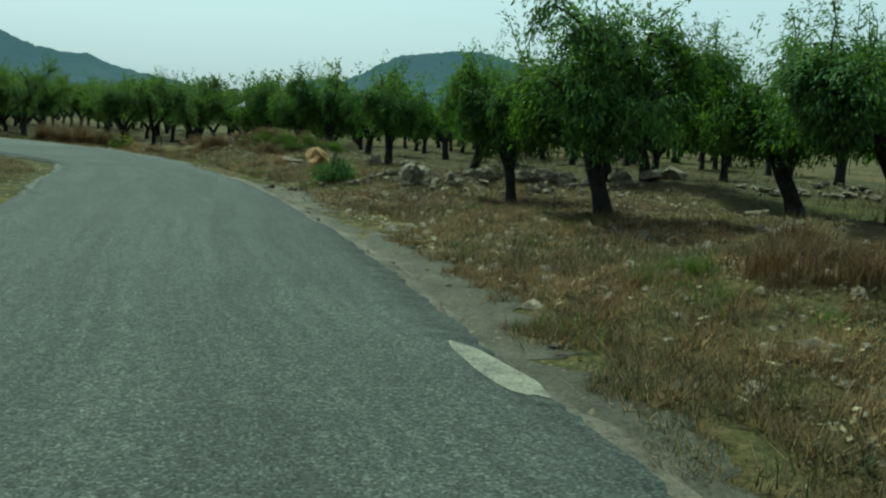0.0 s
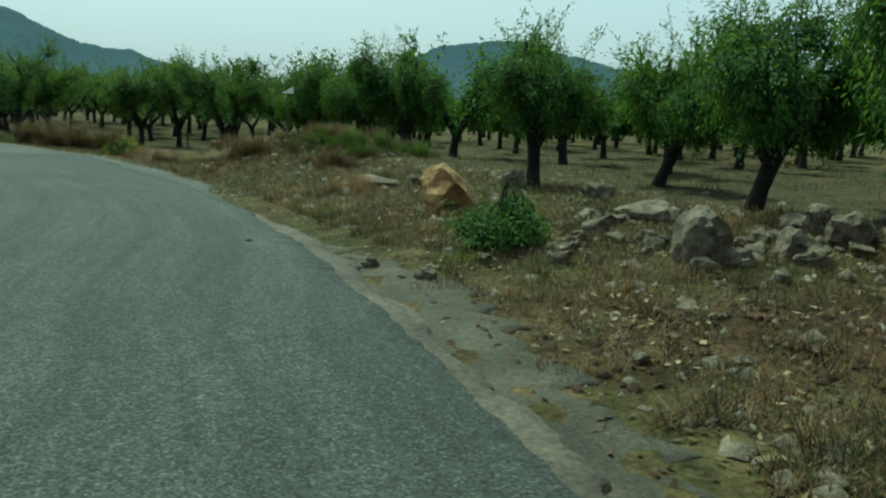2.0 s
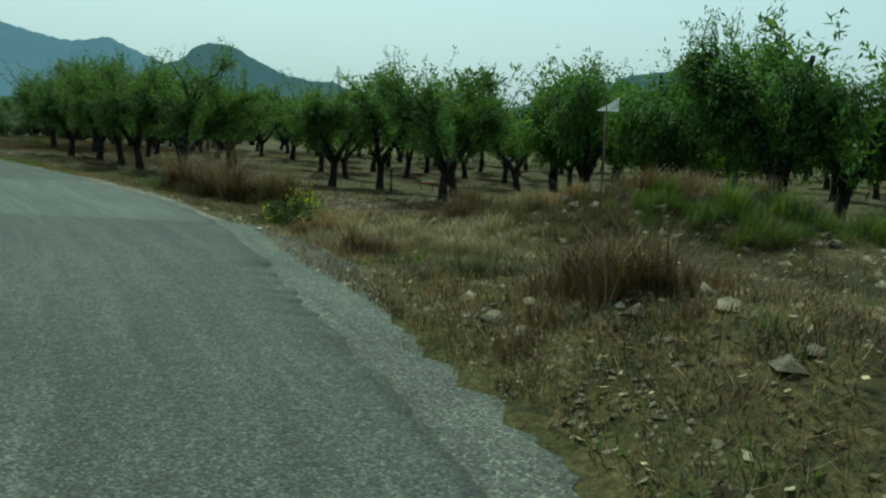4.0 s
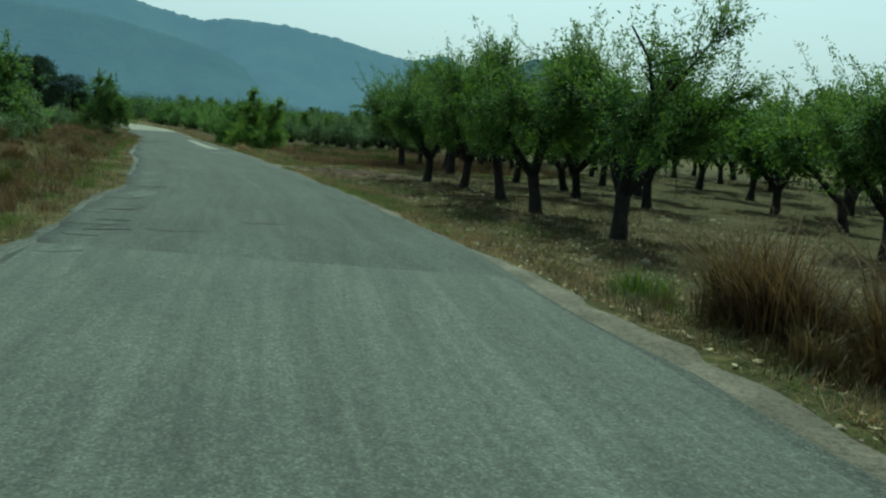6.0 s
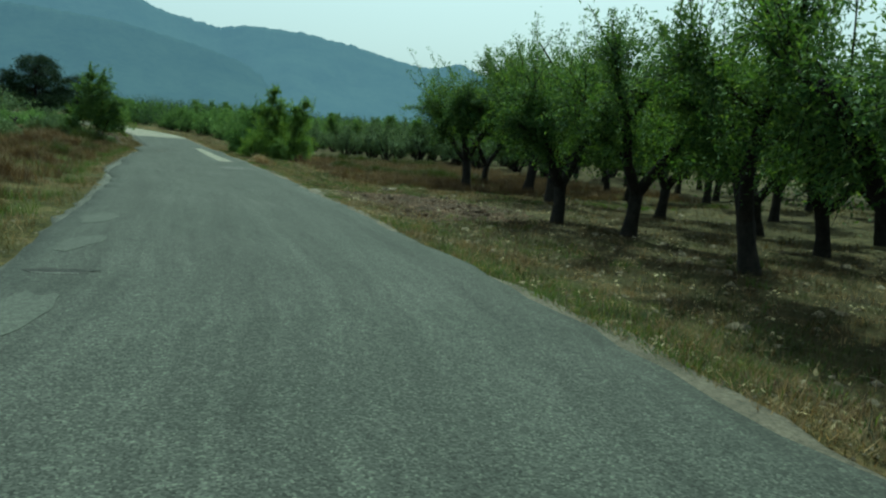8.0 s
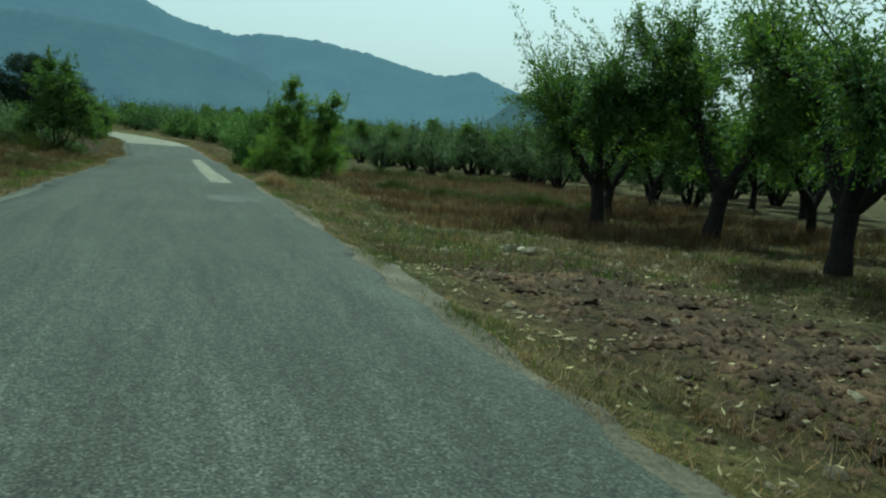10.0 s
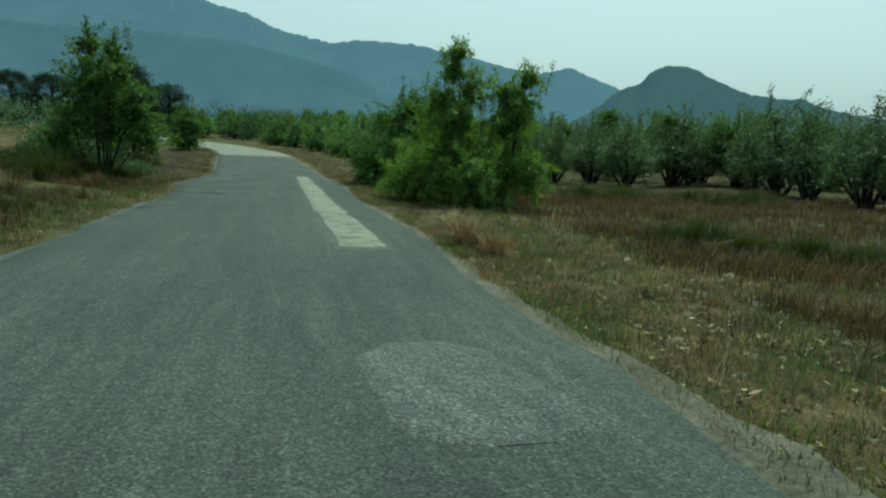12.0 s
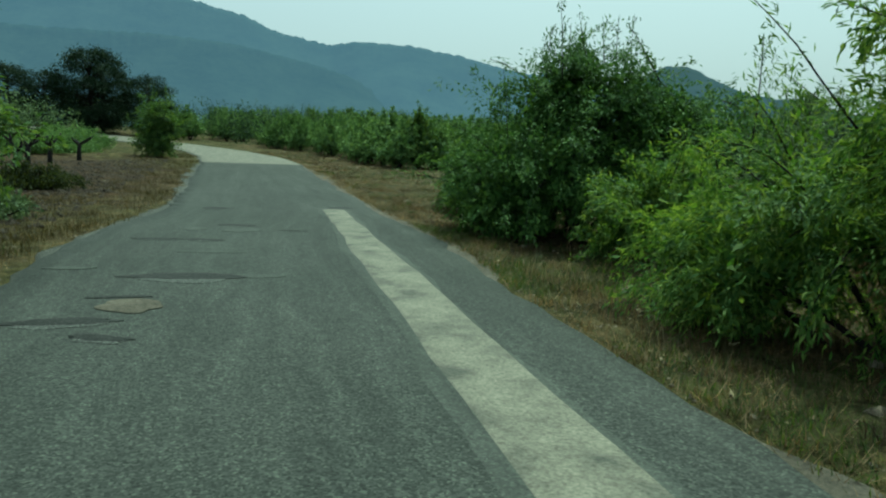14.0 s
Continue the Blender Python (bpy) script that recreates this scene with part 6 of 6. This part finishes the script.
log = tagged(new("fallen_log"), "pale weathered log lying in the field grass", "log")
log.matrix_world = pose(-49.3, 56.3, zat(-49.3, 56.3) + 0.05, 0, 0, 35)
v, f = tubes([(np.array([[-0.4, 0, 0.0], [-0.15, 0.03, 0.05], [0.15, 0.0, 0.04], [0.42, 0.05, -0.02]]), [0.05, 0.05, 0.045, 0.03]), (np.array([[0.1, 0.0, 0.05], [0.25, 0.12, 0.10], [0.34, 0.2, 0.12]]), [0.03, 0.025, 0.015])], 8)
part("stem", mesh_of("stem", v, f, STONE_DULL, True), log)
for x, y, sc, turn in ((-39.3, 48.85, 0.55, 40), (-39.15, 48.95, 0.4, 130), (-12.1, 27.85, 0.25, 10)):
    rock(x, y, sc, turn, rock_mesh(960 + turn, 0.3, 0.2, 0.2, STONE_PALE), "pale bleached stone on the verge")
stake = tagged(new("stake"), "thin dark wooden stake in the field", "stake")
stake.matrix_world = pose(-15.7, 42.6, zat(-15.7, 42.6))
v, f = tubes([(np.array([[0, 0, -0.2], [0.01, 0, 0.4], [0.0, 0.01, 0.85]]), [0.03, 0.028, 0.025])], 8)
part("shaft", mesh_of("shaft", v, f, BARK, True), stake)

for k, (x, y) in enumerate(((-83.6, 58.5), (-86.0, 59.4), (-88.2, 60.7), (-91.1, 62.6), (-94, 60.5), (-90, 57.5))):
    rng3 = np.random.default_rng(700 + k)
    lines = [(np.array([[0, 0, -0.1], [0.03, 0, 0.35], [0.0, 0.04, 0.7]]), [0.11, 0.09, 0.08])]
    for j in range(4):
        a = j * 1.6 + rng3.uniform(0, 1)
        lines.append((bend((0, 0.04, 0.66), (math.cos(a), math.sin(a), 0.7), rng3.uniform(0.4, 0.75), -0.3, 4, rng3, 0.15), np.linspace(0.06, 0.03, 5)))
    v, f = tubes(lines, 7)
    ob = new("vine_stump", mesh_of("vine_stump", v, f, BARK, True))
    ob.matrix_world = pose(x, y, zat(x, y))
    tagged(ob, "dark pruned leafless vine stump in bare soil", "stump", "pruned stumps")
